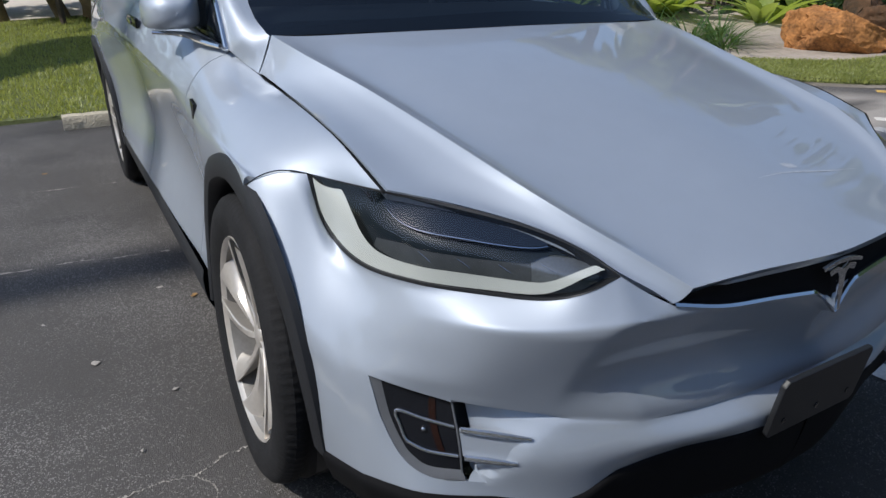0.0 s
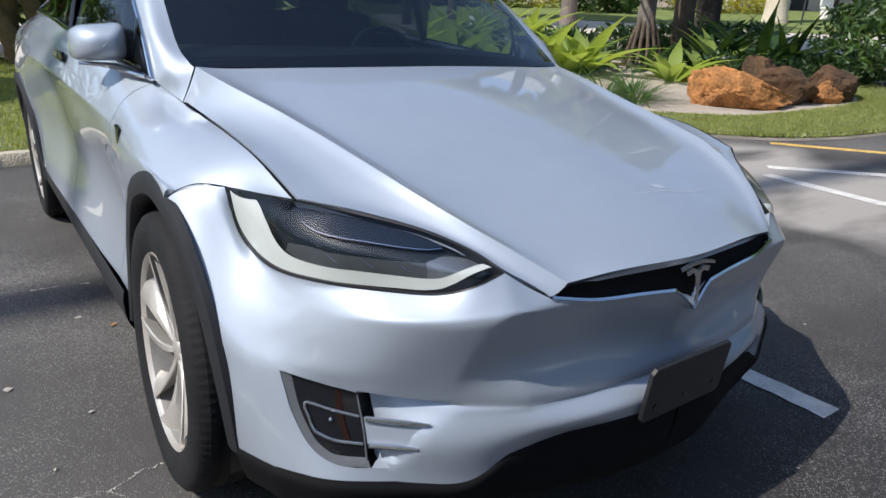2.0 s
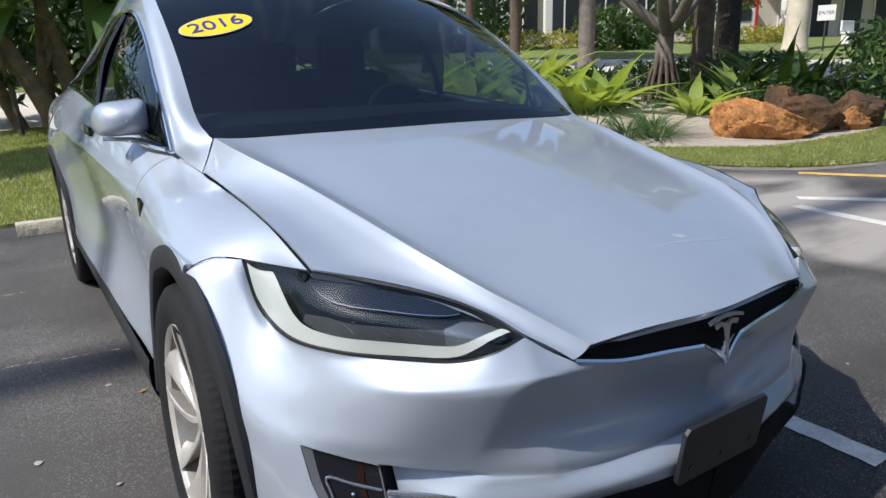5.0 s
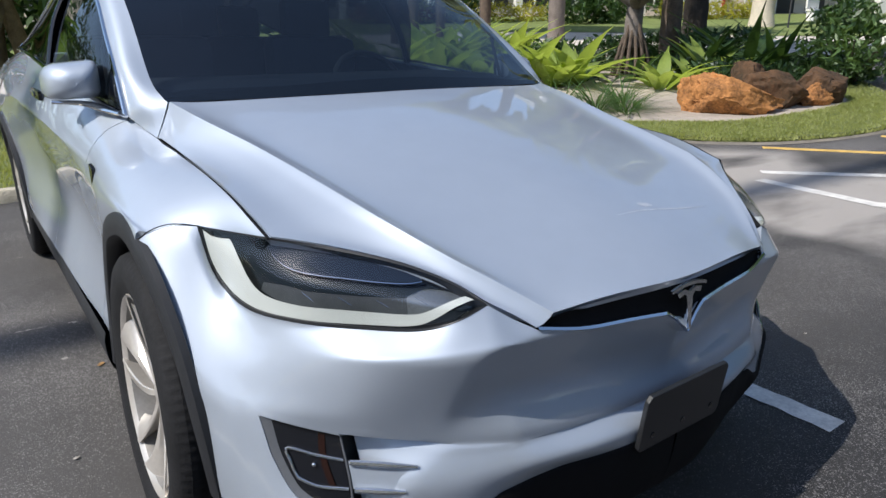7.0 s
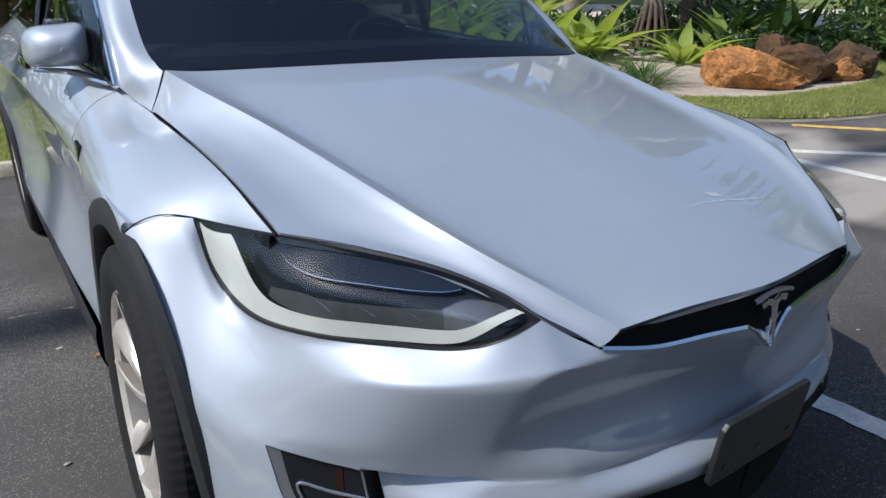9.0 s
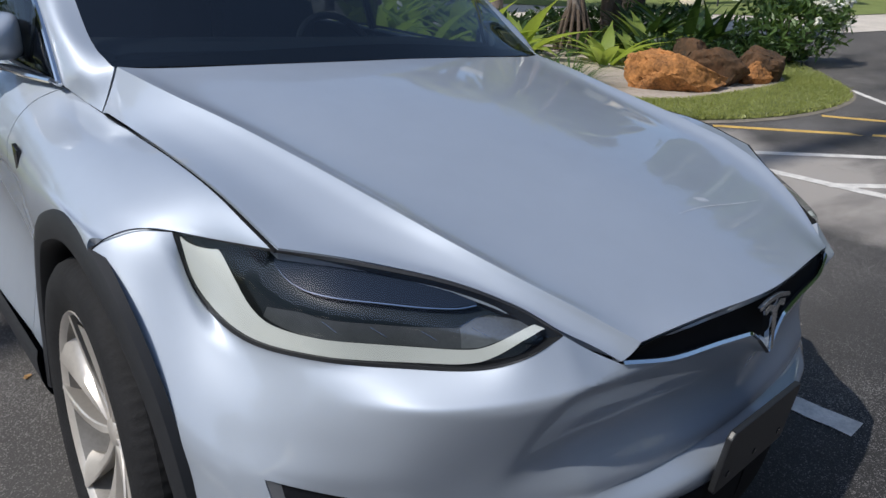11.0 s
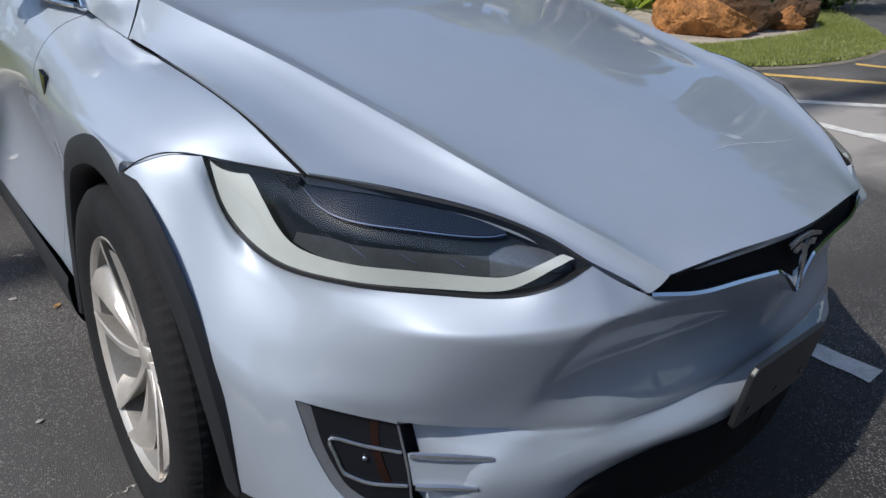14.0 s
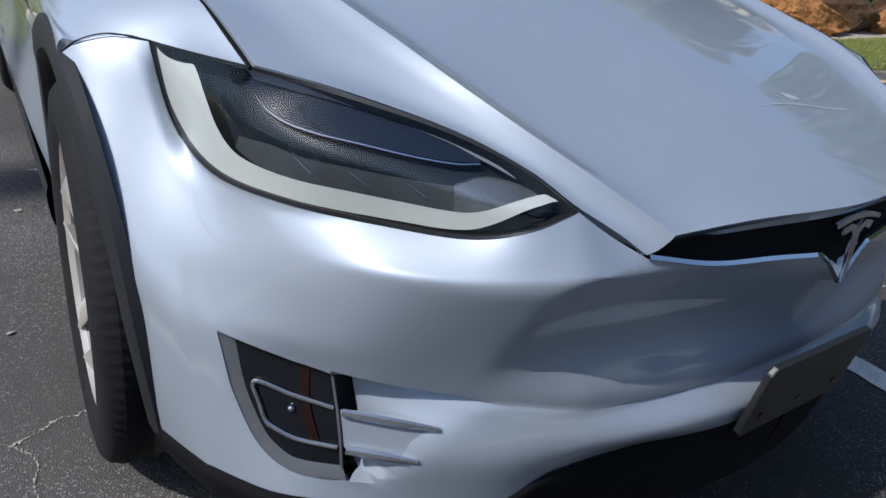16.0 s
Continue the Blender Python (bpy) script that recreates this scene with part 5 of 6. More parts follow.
stripe((0.975, 0.07), (0.975, 5.35), 0.10, LINEW)
stripe((-2.12, 0.10), (-1.82, 5.35), 0.15, LINEC, label="worn cream-white painted bay line")
stripe((4.62, 2.46), (6.10, 0.90), 0.13, LINEW)
stripe((4.32, 2.30), (4.08, 0.10), 0.13, LINEW)
stripe((4.16, 1.36), (5.20, 0.45), 0.12, LINEW)
stripe((9.90, 3.20), (8.60, 2.05), 0.10, LINEW)
stripe((5.74, 3.10), (8.60, -0.74), 0.13, LINEY, label="worn yellow painted line")
stripe((7.42, 2.64), (8.40, 0.56), 0.13, LINEY, label="worn yellow painted line")


def crack(points, width, trail=False):
    """A broken, dusty crack in the asphalt, or a washed-out trail of pale sand."""
    rng = random.Random(int(points[0][0] * 77))
    p = crv([(*q, 0) for q in points], 150)
    v, f, j = [], [], 0.0
    for i, q in enumerate(p):
        w = width * max(0.04, rng.uniform(-0.35, 1.0) * (0.6 + 0.6 * math.sin(i * 0.31 + points[0][1]))) * (0.3 + 0.7 * math.sin(math.pi * i / 149) ** 0.4)
        j = 0.6 * j + rng.uniform(-0.005, 0.005)
        z = hgt(q[0], q[1]) + 0.003
        if trail:
            v += [(q[0] + j - w, q[1] + j, z), (q[0] + j + w, q[1] + j + rng.uniform(-0.01, 0.01), z)]
        else:
            v += [(q[0], q[1] + j - w, z), (q[0] + rng.uniform(-0.004, 0.004), q[1] + j + w, z)]
        if i:
            f.append((2 * i - 2, 2 * i - 1, 2 * i + 1, 2 * i))
    if trail:
        return tagged(part("dirt_trail", (v, f), CRACK, smooth=False), "thin trail of pale sand washed over the asphalt", "dirt", kind="structure")
    return tagged(part("crack", (v, f), CRACK, smooth=False), "dusty crack across the asphalt", "crack", kind="structure")


crack([(5.36, 2.75), (5.28, 2.58), (5.17, 2.38), (5.04, 2.18), (4.92, 2.00), (4.86, 1.75), (4.82, 1.51), (4.81, 1.23), (4.85, 0.9)], 0.028, True)
crack([(-3.6, 2.95), (-2.6, 2.74), (-1.6, 2.65), (-1.32, 2.635), (-1.14, 2.59), (-0.94, 2.565), (-0.79, 2.51), (0.2, 2.50), (0.9, 2.42)], 0.013)
crack([(-3.6, 4.05), (-2.6, 3.92), (-1.7, 3.86), (-1.0, 3.80), (0.2, 3.76)], 0.006)
crack([(-1.75, 0.86), (-1.49, 0.92), (-1.29, 0.955), (-1.20, 0.965), (-1.10, 0.955), (-1.03, 0.99), (-0.95, 1.00), (-0.80, 1.03)], 0.007)
crack([(-1.12, 0.955), (-1.075, 0.88), (-1.085, 0.80), (-1.06, 0.66), (-1.09, 0.50)], 0.005)


def flake(x, y, r, material, name, label, category, seed):
    rng = random.Random(seed)
    n = 7
    v = [(x + r * rng.uniform(0.5, 1.1) * math.cos(2 * math.pi * k / n), y + r * rng.uniform(0.4, 0.9) * math.sin(2 * math.pi * k / n), hgt(x, y) + 0.004 + rng.uniform(0, 0.004)) for k in range(n)]
    v += [(x + (q[0] - x) * 0.6, y + (q[1] - y) * 0.6, q[2] + 0.002) for q in v]
    f = [(k, (k + 1) % n, n + (k + 1) % n, n + k) for k in range(n)] + [tuple(range(n, 2 * n))]
    return tagged(part(name, (v, f), material, smooth=False), label, category, group="litter on the asphalt")


CHIP = mat("pale_chip", (0.40, 0.37, 0.33), 0.9, vary=0.2, scale=40)
DRYLEAF = mat("dry_leaf", (0.34, 0.20, 0.08), 0.9, vary=0.3, scale=40)
rng = random.Random(3)
for x, y, r in ((-1.30, 1.675, 0.030), (-1.017, 2.17, 0.022), (-1.09, 1.383, 0.018), (-1.62, 1.45, 0.014), (-1.45, 2.05, 0.012), (-1.22, 1.12, 0.012), (-1.75, 2.4, 0.014), (1.3, 0.9, 0.012), (1.6, 0.5, 0.012)):
    flake(x, y, r * 0.75, CHIP, "stone_chip", "small pale stone chip on the asphalt", "stone", int(abs(x) * 1000))
for x, y, r in ((-0.903, 2.036, 0.016), (-0.915, 2.02, 0.012), (-1.9, 3.3, 0.018), (-1.4, 4.2, 0.02)):
    flake(x, y, r, DRYLEAF, "fallen_leaf", "small dry brown leaf on the asphalt", "leaf", int(abs(x) * 1000))

# wheel stop
bm = bmesh.new()
prof = [(-0.085, 0), (-0.075, 0.095), (-0.055, 0.122), (0.055, 0.122), (0.075, 0.095), (0.085, 0)]
for k, x in enumerate(np.linspace(-1.24, 0.58, 26)):
    rw = [bm.verts.new((x, 5.485 + a + 0.004 * math.sin(k * 1.7 + b * 40), b + 0.003 * math.sin(k * 2.3) * (b > 0.05))) for a, b in prof]
    if k:
        for q in range(5):
            bm.faces.new((last[q], last[q + 1], rw[q + 1], rw[q]))
    else:
        bm.faces.new(rw[::-1])
    last = rw
bm.faces.new(last)
bmesh.ops.recalc_face_normals(bm, faces=bm.faces)
tagged(part("wheel_stop", bm, STOPM), "weathered concrete wheel stop at the head of the bay", "wheel stop")


# grass
def blades(name, inside, box, count, height, label, seed=1):
    r = np.random.RandomState(seed)
    v, f = [], []
    while len(f) < count:
        x, y = r.uniform(box[0], box[1]), r.uniform(box[2], box[3])
        if not inside(x, y):
            continue
        a, h, w = r.uniform(0, 6.28), height * r.uniform(0.5, 1.2), 0.0045 + 0.004 * r.rand()
        lx, ly = r.normal(0, 0.45, 2) * h
        z = hgt(x, y) + 0.025
        b = len(v)
        v += [(x - w * math.cos(a), y - w * math.sin(a), z), (x + w * math.cos(a), y + w * math.sin(a), z), (x + lx, y + ly, z + h)]
        f.append((b, b + 1, b + 2))
    return tagged(part(name, (v, f), BLADE, smooth=False), label, "grass", kind="stuff")


def edge_blades(name, near, far, span, count, height, label, seed):
    """Blades over a strip between two curves."""
    r = np.random.RandomState(seed)
    v, f = [], []
    for i in range(count):
        k, t = r.randint(*span), r.uniform(-0.03, 1.0) + 0.03 * math.sin(i * 0.37)
        x, y = (near[k] * (1 - t) + far[k] * t)[:2] + r.uniform(-0.04, 0.04, 2)
        a, h, w = r.uniform(0, 6.28), height * r.uniform(0.5, 1.2), 0.0045 + 0.004 * r.rand()
        lx, ly = r.normal(0, 0.45, 2) * h
        z = hgt(x, y) + 0.03
        v += [(x - w * math.cos(a), y - w * math.sin(a), z), (x + w * math.cos(a), y + w * math.sin(a), z), (x + lx, y + ly, z + h)]
        f.append((3 * i, 3 * i + 1, 3 * i + 2))
    return tagged(part(name, (v, f), BLADE, smooth=False), label, "grass", kind="stuff")


isl_a, isl_b = crv([(*p, 0) for p in ISLAND], 200), crv([(*p, 0) for p in ISLAND_IN], 200)


blades("lawn_grass", lambda x, y: y > 5.86 + 0.03 * math.sin(x * 7), (-4.5, 0.9, 5.8, 12.6), 60000, 0.055, "short green lawn grass", 1)
edge_blades("island_grass", isl_a, isl_b, (30, 190), 46000, 0.048, "sunlit green grass of the island", 2)


# ---- planting ----
def strip_leaf(length, width, arch, fold=0.25, n=9, tip=1.6):
    """A blade that rises from the origin and arches over along x."""
    v, f = [], []
    for k in range(n + 1):
        t = k / n
        x = length * (t * math.cos(arch * 0.2) * 0.35 + 0.65 * math.sin(arch * t) / max(arch, 0.1) * (0.3 + 0.7 * t))
        z = length * (t - 0.5 * arch * 0.55 * t ** 2.2)
        w = width * (0.35 + 0.65 * math.sin(math.pi * min(1, t * 1.15 + 0.08))) * (1 - t ** tip) + 0.002
        v += [(x, -w, z + fold * w), (x, 0, z), (x, w, z + fold * w)]
        if k:
            b = 3 * k
            f += [(b - 3, b - 2, b + 1, b), (b - 2, b - 1, b + 2, b + 1)]
    return v, f


def feather(length, width, arch, fold=0.25, n=26):
    """A palm frond: a bowed rib with two rows of narrow leaflets."""
    v, f = [], []
    rib = [(length * (0.9 * t), length * (0.55 * t - 0.62 * arch * t * t)) for t in np.linspace(0, 1, n + 1)]
    for k in range(n + 1):
        x, z = rib[k]
        w = 0.012 * (1.1 - k / n)
        v += [(x, -w, z), (x, w, z)]
        if k:
            f.append((2 * k - 2, 2 * k - 1, 2 * k + 1, 2 * k))
    for k in range(3, n):
        x, z = rib[k]
        q = width * 5 * math.sin(math.pi * (0.12 + 0.85 * k / n)) ** 0.7
        for sgn in (-1, 1):
            b = len(v)
            v += [(x - 0.018, 0, z), (x + 0.018, 0, z), (x + 0.42 * q, sgn * q * 0.6, z + fold * q * 0.3), (x + 0.75 * q, sgn * q, z - 0.25 * q)]
            f.append((b, b + 1, b + 2))
            f.append((b + 1, b + 2, b + 3))
    return v, f


LEAF_MESHES = {}


def leaf_ob(kind, spec, material, parent, at, yaw, pitch, scale, name="leaf"):
    """One leaf as a part of a plant, on a shared mesh."""
    if kind not in LEAF_MESHES:
        me = bpy.data.meshes.new(kind)
        v, f = feather(*spec) if name == "frond" else strip_leaf(*spec)
        me.from_pydata(v, [], f)
        me.materials.append(material)
        me.shade_smooth()
        LEAF_MESHES[kind] = me
    ob = new(name, LEAF_MESHES[kind])
    ob.parent = parent
    ob.matrix_local = pose(*at, 0, pitch, yaw) @ Matrix.Diagonal((scale, scale, scale, 1))
    return ob


def clump(name, label, category, x, y, n, spec, kind, material, seed, spread=(5, 55), r0=0.10, size=(0.7, 1.1), group=""):
    """A plant of strap leaves from one base."""
    r = random.Random(seed)
    plant = thing(name, label, category, group, at=(x, y, hgt(x, y) + 0.02))
    for k in range(n):
        a = 360 * k / n * 2.4 + r.uniform(-20, 20)
        q = r.random()
        leaf_ob(kind, spec, material, plant, (r0 * math.cos(radians(a)) * r.random(), r0 * math.sin(radians(a)) * r.random(), 0), a, spread[0] + (spread[1] - spread[0]) * q, r.uniform(*size))
    return plant


def leafy(count, shapes, size, seed, flat=0.6):
    """Many small leaves in a group of blobs, each (x, y, z, rx, ry, rz)."""
    r = np.random.RandomState(seed)
    v, f = [], []
    for k in range(count):
        cx, cy, cz, rx, ry, rz = shapes[r.randint(len(shapes))]
        d = r.normal(size=3)
        d /= np.linalg.norm(d)
        rad = r.uniform(0.55, 1.02) + 0.12 * math.sin(7 * d[0] + 5 * d[2]) + 0.08 * math.sin(13 * d[1])
        p = np.array([cx, cy, cz]) + d * rad * np.array([rx, ry, rz])
        a = r.normal(size=3) + d * 0.4
        a /= np.linalg.norm(a)
        b = np.cross(a, r.normal(size=3))
        b /= np.linalg.norm(b) + 1e-9
        s = size * r.uniform(0.6, 1.4)
        i = len(v)
        v += [p - a * s, p + b * s * flat * 0.5, p + a * s, p - b * s * flat * 0.5]
        f.append((i, i + 1, i + 2, i + 3))
    return v, f


LILY = (0.92, 0.112, 1.05, 0.32, 10, 3.2)
for k, (x, y, n, sc) in enumerate(((7.67, 7.73, 17, 1.12), (7.25, 7.75, 13, 1.0), (7.05, 8.25, 13, 1.1), (8.45, 6.48, 13, 0.86), (9.25, 6.45, 10, 0.70), (9.85, 6.30, 11, 0.66), (10.3, 6.9, 10, 0.9),
                                   (9.5, 11.4, 15, 1.15), (9.0, 11.9, 14, 1.1), (8.4, 12.3, 13, 1.1), (6.3, 8.6, 12, 1.1), (5.6, 9.0, 12, 1.1), (4.9, 9.6, 12, 1.2), (4.2, 10.2, 12, 1.2), (7.4, 11.1, 14, 1.15), (8.0, 11.4, 14, 1.1), (6.8, 10.9, 13, 1.1))):
    clump("lily_clump", "clump of bright green strap leaves in the bed", "plant", x, y, n, LILY, "lily_leaf", BRIGHT, 20 + k, (-6, 34), 0.16, (0.95 * sc, 1.35 * sc), "strap-leaved plants in the bed")
TUFT = (0.80, 0.010, 1.2, 0.1)
for k, (x, y) in enumerate(((6.20, 5.35), (6.50, 5.50), (5.95, 5.65), (6.75, 5.85), (5.7, 6.05), (6.3, 5.95), (7.0, 6.15))):
    clump("grass_tuft", "dark green grassy tuft beside the rocks", "plant", x, y, 56, TUFT, "tuft_leaf", MIDLEAF, 50 + k, (2, 55), 0.12, (0.6, 1.1), "grassy tufts")
AGAVE = (1.35, 0.10, 0.35, 0.5)
for k, (x, y, sc) in enumerate(((11.3, 6.75, 1.1), (11.9, 6.5, 1.0), (10.6, 7.2, 0.95))):
    clump("spiky_plant", "dark spiky rosette plant behind the rocks", "plant", x, y, 44, AGAVE, "agave_leaf", DARKLEAF, 70 + k, (0, 62), 0.10, (0.7 * sc, 1.15 * sc), "spiky plants")
for k, (x, y) in enumerate(((9.6, 7.9), (8.6, 8.6), (11.6, 7.4), (7.2, 9.2), (10.9, 8.4))):
    clump("fern_palm", "dark green arching low palm", "plant", x, y, 16, (1.2, 0.09, 1.3, 0.2), "fern_leaf", DARKLEAF, 90 + k, (5, 60), 0.1, (0.7, 1.05), "low dark palms")


def rock(x, y, size, turn, seed, slope=0.0, material=None, label="large pitted orange boulder on pale sand"):
    """A pitted boulder, flat below."""
    bm = bmesh.new()
    bmesh.ops.create_icosphere(bm, subdivisions=5, radius=1.0)
    off = Vector((seed * 3.1, seed * 1.7, 0))
    r = random.Random(seed * 7 + 1)
    planes = [(Vector((r.gauss(0, 1), r.gauss(0, 1), r.gauss(0, 0.8))).normalized(), r.uniform(0.55, 0.9)) for k in range(15)]
    for w in bm.verts:
        c = w.co.copy()
        for pn, pd in planes:
            over = c.dot(pn) - pd
            if over > 0:
                c -= pn * over * 0.92
        q = w.co
        d = 1 + 0.08 * noise.noise(q * 1.6 + off) + 0.07 * noise.noise(q * 3.7 + off) + 0.05 * noise.noise(q * 8 + off) - 0.07 * abs(noise.noise(q * 13 + off))
        w.co = c * d * 1.15
        w.co.z = max(w.co.z, -0.55)
        w.co = Vector((w.co.x * size[0], w.co.y * size[1], (w.co.z + 0.5) * size[2] * (1 - slope * max(-1, min(1, w.co.x)))))
    ob = part("rock", bm, material or ROCK)
    ob.matrix_world = pose(x, y, hgt(x, y) + 0.02, 0, 0, turn)
    return tagged(ob, label, "rock", "rocks on the island")


MOSSY_SHADED = "mossy brown boulder behind the orange one, its colour darkened for shade"
rock(7.42, 4.62, (0.70, 0.36, 0.35), -32, 1, 0.42)
rock(8.42, 4.48, (0.52, 0.34, 0.31), -24, 2, 0.25, ROCKDARK, MOSSY_SHADED)
rock(8.98, 4.22, (0.32, 0.22, 0.22), -10, 4, 0.0, ROCK, "small orange-brown boulder at the grass edge")
rock(9.45, 4.42, (0.56, 0.38, 0.37), 10, 3, 0.1, ROCKDARK, MOSSY_SHADED)
rock(8.9, 5.25, (0.46, 0.34, 0.36), 40, 5, 0.0, ROCKDARK, MOSSY_SHADED)

# flowering bush
bush = thing("bush", "dense dark green bush with white flower clusters", "bush", at=(11.5, 4.95, hgt(11.5, 4.95)))
part("foliage", leafy(2600, [(0, 0, 0.75, 0.85, 0.8, 0.6), (0.5, -0.2, 0.6, 0.7, 0.6, 0.5), (-0.5, 0.1, 0.5, 0.55, 0.6, 0.45), (0.9, -0.3, 0.85, 0.4, 0.4, 0.25), (0.1, 0.2, 1.15, 0.5, 0.5, 0.35)], 0.085, 5), BUSHLEAF, bush)
rng = random.Random(17)
for k in range(34):
    a, h = rng.uniform(-2.4, 0.4), rng.uniform(0.45, 1.25)
    part("flower", leafy(14, [(0.35 + 0.85 * math.cos(a), -0.15 + 0.62 * math.sin(a), h, 0.08, 0.08, 0.07)], 0.045, 60 + k, 1.0), PETAL, bush, "white flower head", smooth=False)
for k in range(7):
    a = k * 0.9
    part("stem", tube([(0.1 * math.cos(a), 0.1 * math.sin(a), 0), (0.3 * math.cos(a), 0.3 * math.sin(a), 0.4), (0.55 * math.cos(a), 0.55 * math.sin(a), 0.8)], [0.022, 0.016, 0.008], 6, 8), BARK, bush)

# stilt-rooted tree
def rosette_crown(tree, at, n, length, seed):
    """A tuft of long arching strap leaves at the end of a limb."""
    r = random.Random(seed)
    for k in range(n):
        leaf_ob("crown_leaf", (length, 0.040, 1.3, 0.35), FROND, tree, at, r.uniform(0, 360), r.uniform(0, 100), r.uniform(0.7, 1.15))


tree = thing("stilt_root_tree", "forked tree standing on brown stilt roots", "tree", at=(9.72, 8.18, hgt(9.72, 8.18)))
part("trunk", tube([(0, 0, 0.50), (0.0, 0.02, 0.9), (0.02, 0, 1.34)], [0.16, 0.17, 0.15], 14, 16), GREYBARK, tree)
for k in range(13):
    a = k * 2 * math.pi / 13 + 0.2
    part("stilt_root", tube([(0.12 * math.cos(a), 0.12 * math.sin(a), 0.95 - 0.12 * (k % 3)), (0.25 * math.cos(a), 0.25 * math.sin(a), 0.5), (0.38 * math.cos(a), 0.38 * math.sin(a), -0.05)], [0.036, 0.033, 0.036], 7, 9), BARK, tree)
for k, (dx, dy, h) in enumerate(((-1.25, 0.72, 3.0), (0.95, -0.55, 3.2), (-0.05, 0.1, 3.9), (0.9, 0.6, 4.3), (-0.4, -0.5, 4.2), (-2.9, -2.1, 4.4), (-1.5, -2.3, 4.7))):
    part("limb", tube([(0.02, 0, 1.28), (dx * 0.32, dy * 0.32, 1.60), (dx * 0.75, dy * 0.75, 2.2 + 0.1 * k), (dx, dy, h)], [0.12, 0.10, 0.085, 0.07], 10, 16), GREYBARK, tree)
    rosette_crown(tree, (dx, dy, h), 34 if k < 5 else 60, 1.25 if k < 5 else 1.6, 200 + k)


def palm(x, y, h, r0, material, seed, crown=0.0, label="palm tree with a slender ringed trunk", lean=(0, 0)):
    p = thing("palm_tree", label, "palm", at=(x, y, hgt(x, y) - 0.02))
    n = 28
    pts = [(lean[0] * (k / n) ** 1.5, lean[1] * (k / n) ** 1.5, h * k / n) for k in range(n + 1)]
    v, f = tube(pts, [r0 * (1.25 - 0.35 * k / n + (0.25 if k == 0 else 0)) * (1 + 0.04 * (k % 2)) for k in range(n + 1)], 14, 4 * n)
    part("trunk", (v, f), material, p)
    if crown:
        r = random.Random(seed)
        for k in range(26):
            leaf_ob("palm_frond_%d" % int(crown * 10), (crown, crown * 0.075, 0.9, 0.3), FROND, p, (lean[0], lean[1], h), r.uniform(0, 360), r.uniform(10, 105), r.uniform(0.75, 1.1), "frond")
    return p


palm(13.4, 14.0, 9.0, 0.19, GREYBARK, 1, 2.6, "palm tree with a grey ringed trunk")
palm(11.0, 8.3, 6.6, 0.17, BARK, 2, 3.0, "dark-trunked palm in the bed")
palm(11.9, 15.4, 8.0, 0.13, BARK, 3, 2.4, "dark-trunked palm across the lawn")
palm(11.0, 16.4, 8.0, 0.11, BARK, 4, 2.4, "dark-trunked palm across the lawn")
palm(10.2, 16.6, 8.5, 0.12, BARK, 5, 2.4, "dark-trunked palm across the lawn")
palm(9.3, 16.2, 7.5, 0.10, BARK, 6, 2.4, "dark-trunked palm across the lawn", (0.4, 0))
palm(22.9, 13.3, 11.0, 0.31, PALEBARK, 7, 3.0, "royal palm with a thick smooth pale trunk")
palm(12.8, 9.0, 6.0, 0.22, BOOTS, 8, 3.0, "stout dark palm behind the bed")
palm(-6.4, 9.9, 5.4, 0.12, GREYBARK, 10, 2.4, "short palm beside the lawn")
palm(-18.0, 3.63, 39.0, 0.17, GREYBARK, 9, 2.6, "tall slender palm beside the lot")

# banana-like clump by the lawn
grove = thing("banana_grove", "clump of leaning fibrous trunks with broad drooping leaves", "tree", at=(-0.35, 11.9, hgt(-0.35, 11.9)))
r = random.Random(12)
for k, (x, y, dx, h, w) in enumerate(((0.0, 0, -1.5, 1.95, 0.16), (0.35, 0.3, -0.7, 2.3, 0.15), (-0.15, 0.5, 0.4, 2.6, 0.13), (0.6, 0.1, 0.8, 2.1, 0.12), (0.9, 0.6, 0.3, 2.7, 0.13), (-0.5, 0.8, -1.6, 2.3, 0.12), (1.4, 0.8, 0.8, 2.4, 0.12), (-1.4, 0.9, -0.6, 2.2, 0.11))):
    top = (x + dx * 0.55, y, h)
    part("trunk", tube([(x, y, -0.05), (x + dx * 0.18, y, h * 0.35), (x + dx * 0.38, y, h * 0.7), top], [w, w * 0.9, w * 0.75, w * 0.5], 10, 18), FIBRE, grove)
    for q in range(9):
        leaf_ob("banana_leaf", (2.0, 0.26, 1.35, 0.25), BANANA, grove, (top[0], top[1], top[2] - 0.15 * r.random()), r.uniform(0, 360), r.uniform(15, 95), r.uniform(0.6, 1.05))
    for q in range(4):
        leaf_ob("dry_leaf_strip", (1.3, 0.06, 2.2, 0.1), FIBRE, grove, (top[0] - dx * 0.12, top[1] - 0.05, top[2] - 0.5), r.uniform(0, 360), r.uniform(120, 165), r.uniform(0.5, 1.0), "dry_leaf")
tagged(part("stake", tube([(-0.92, 11.93, hgt(-0.92, 11.93) - 0.05), (-0.95, 11.93, 1.06)], 0.05, 6, 3), BARK), "short dark wooden stake in the lawn", "stake")


def shrub(name, label, x, y, shapes, count, size, material, seed, category="shrub"):
    return tagged(part_at(name, leafy(count, shapes, size, seed), material, (x, y, hgt(x, y))), label, category)


def part_at(name, mesh, material, at):
    ob = part(name, mesh, material, smooth=False)
    ob.location = at
    return ob


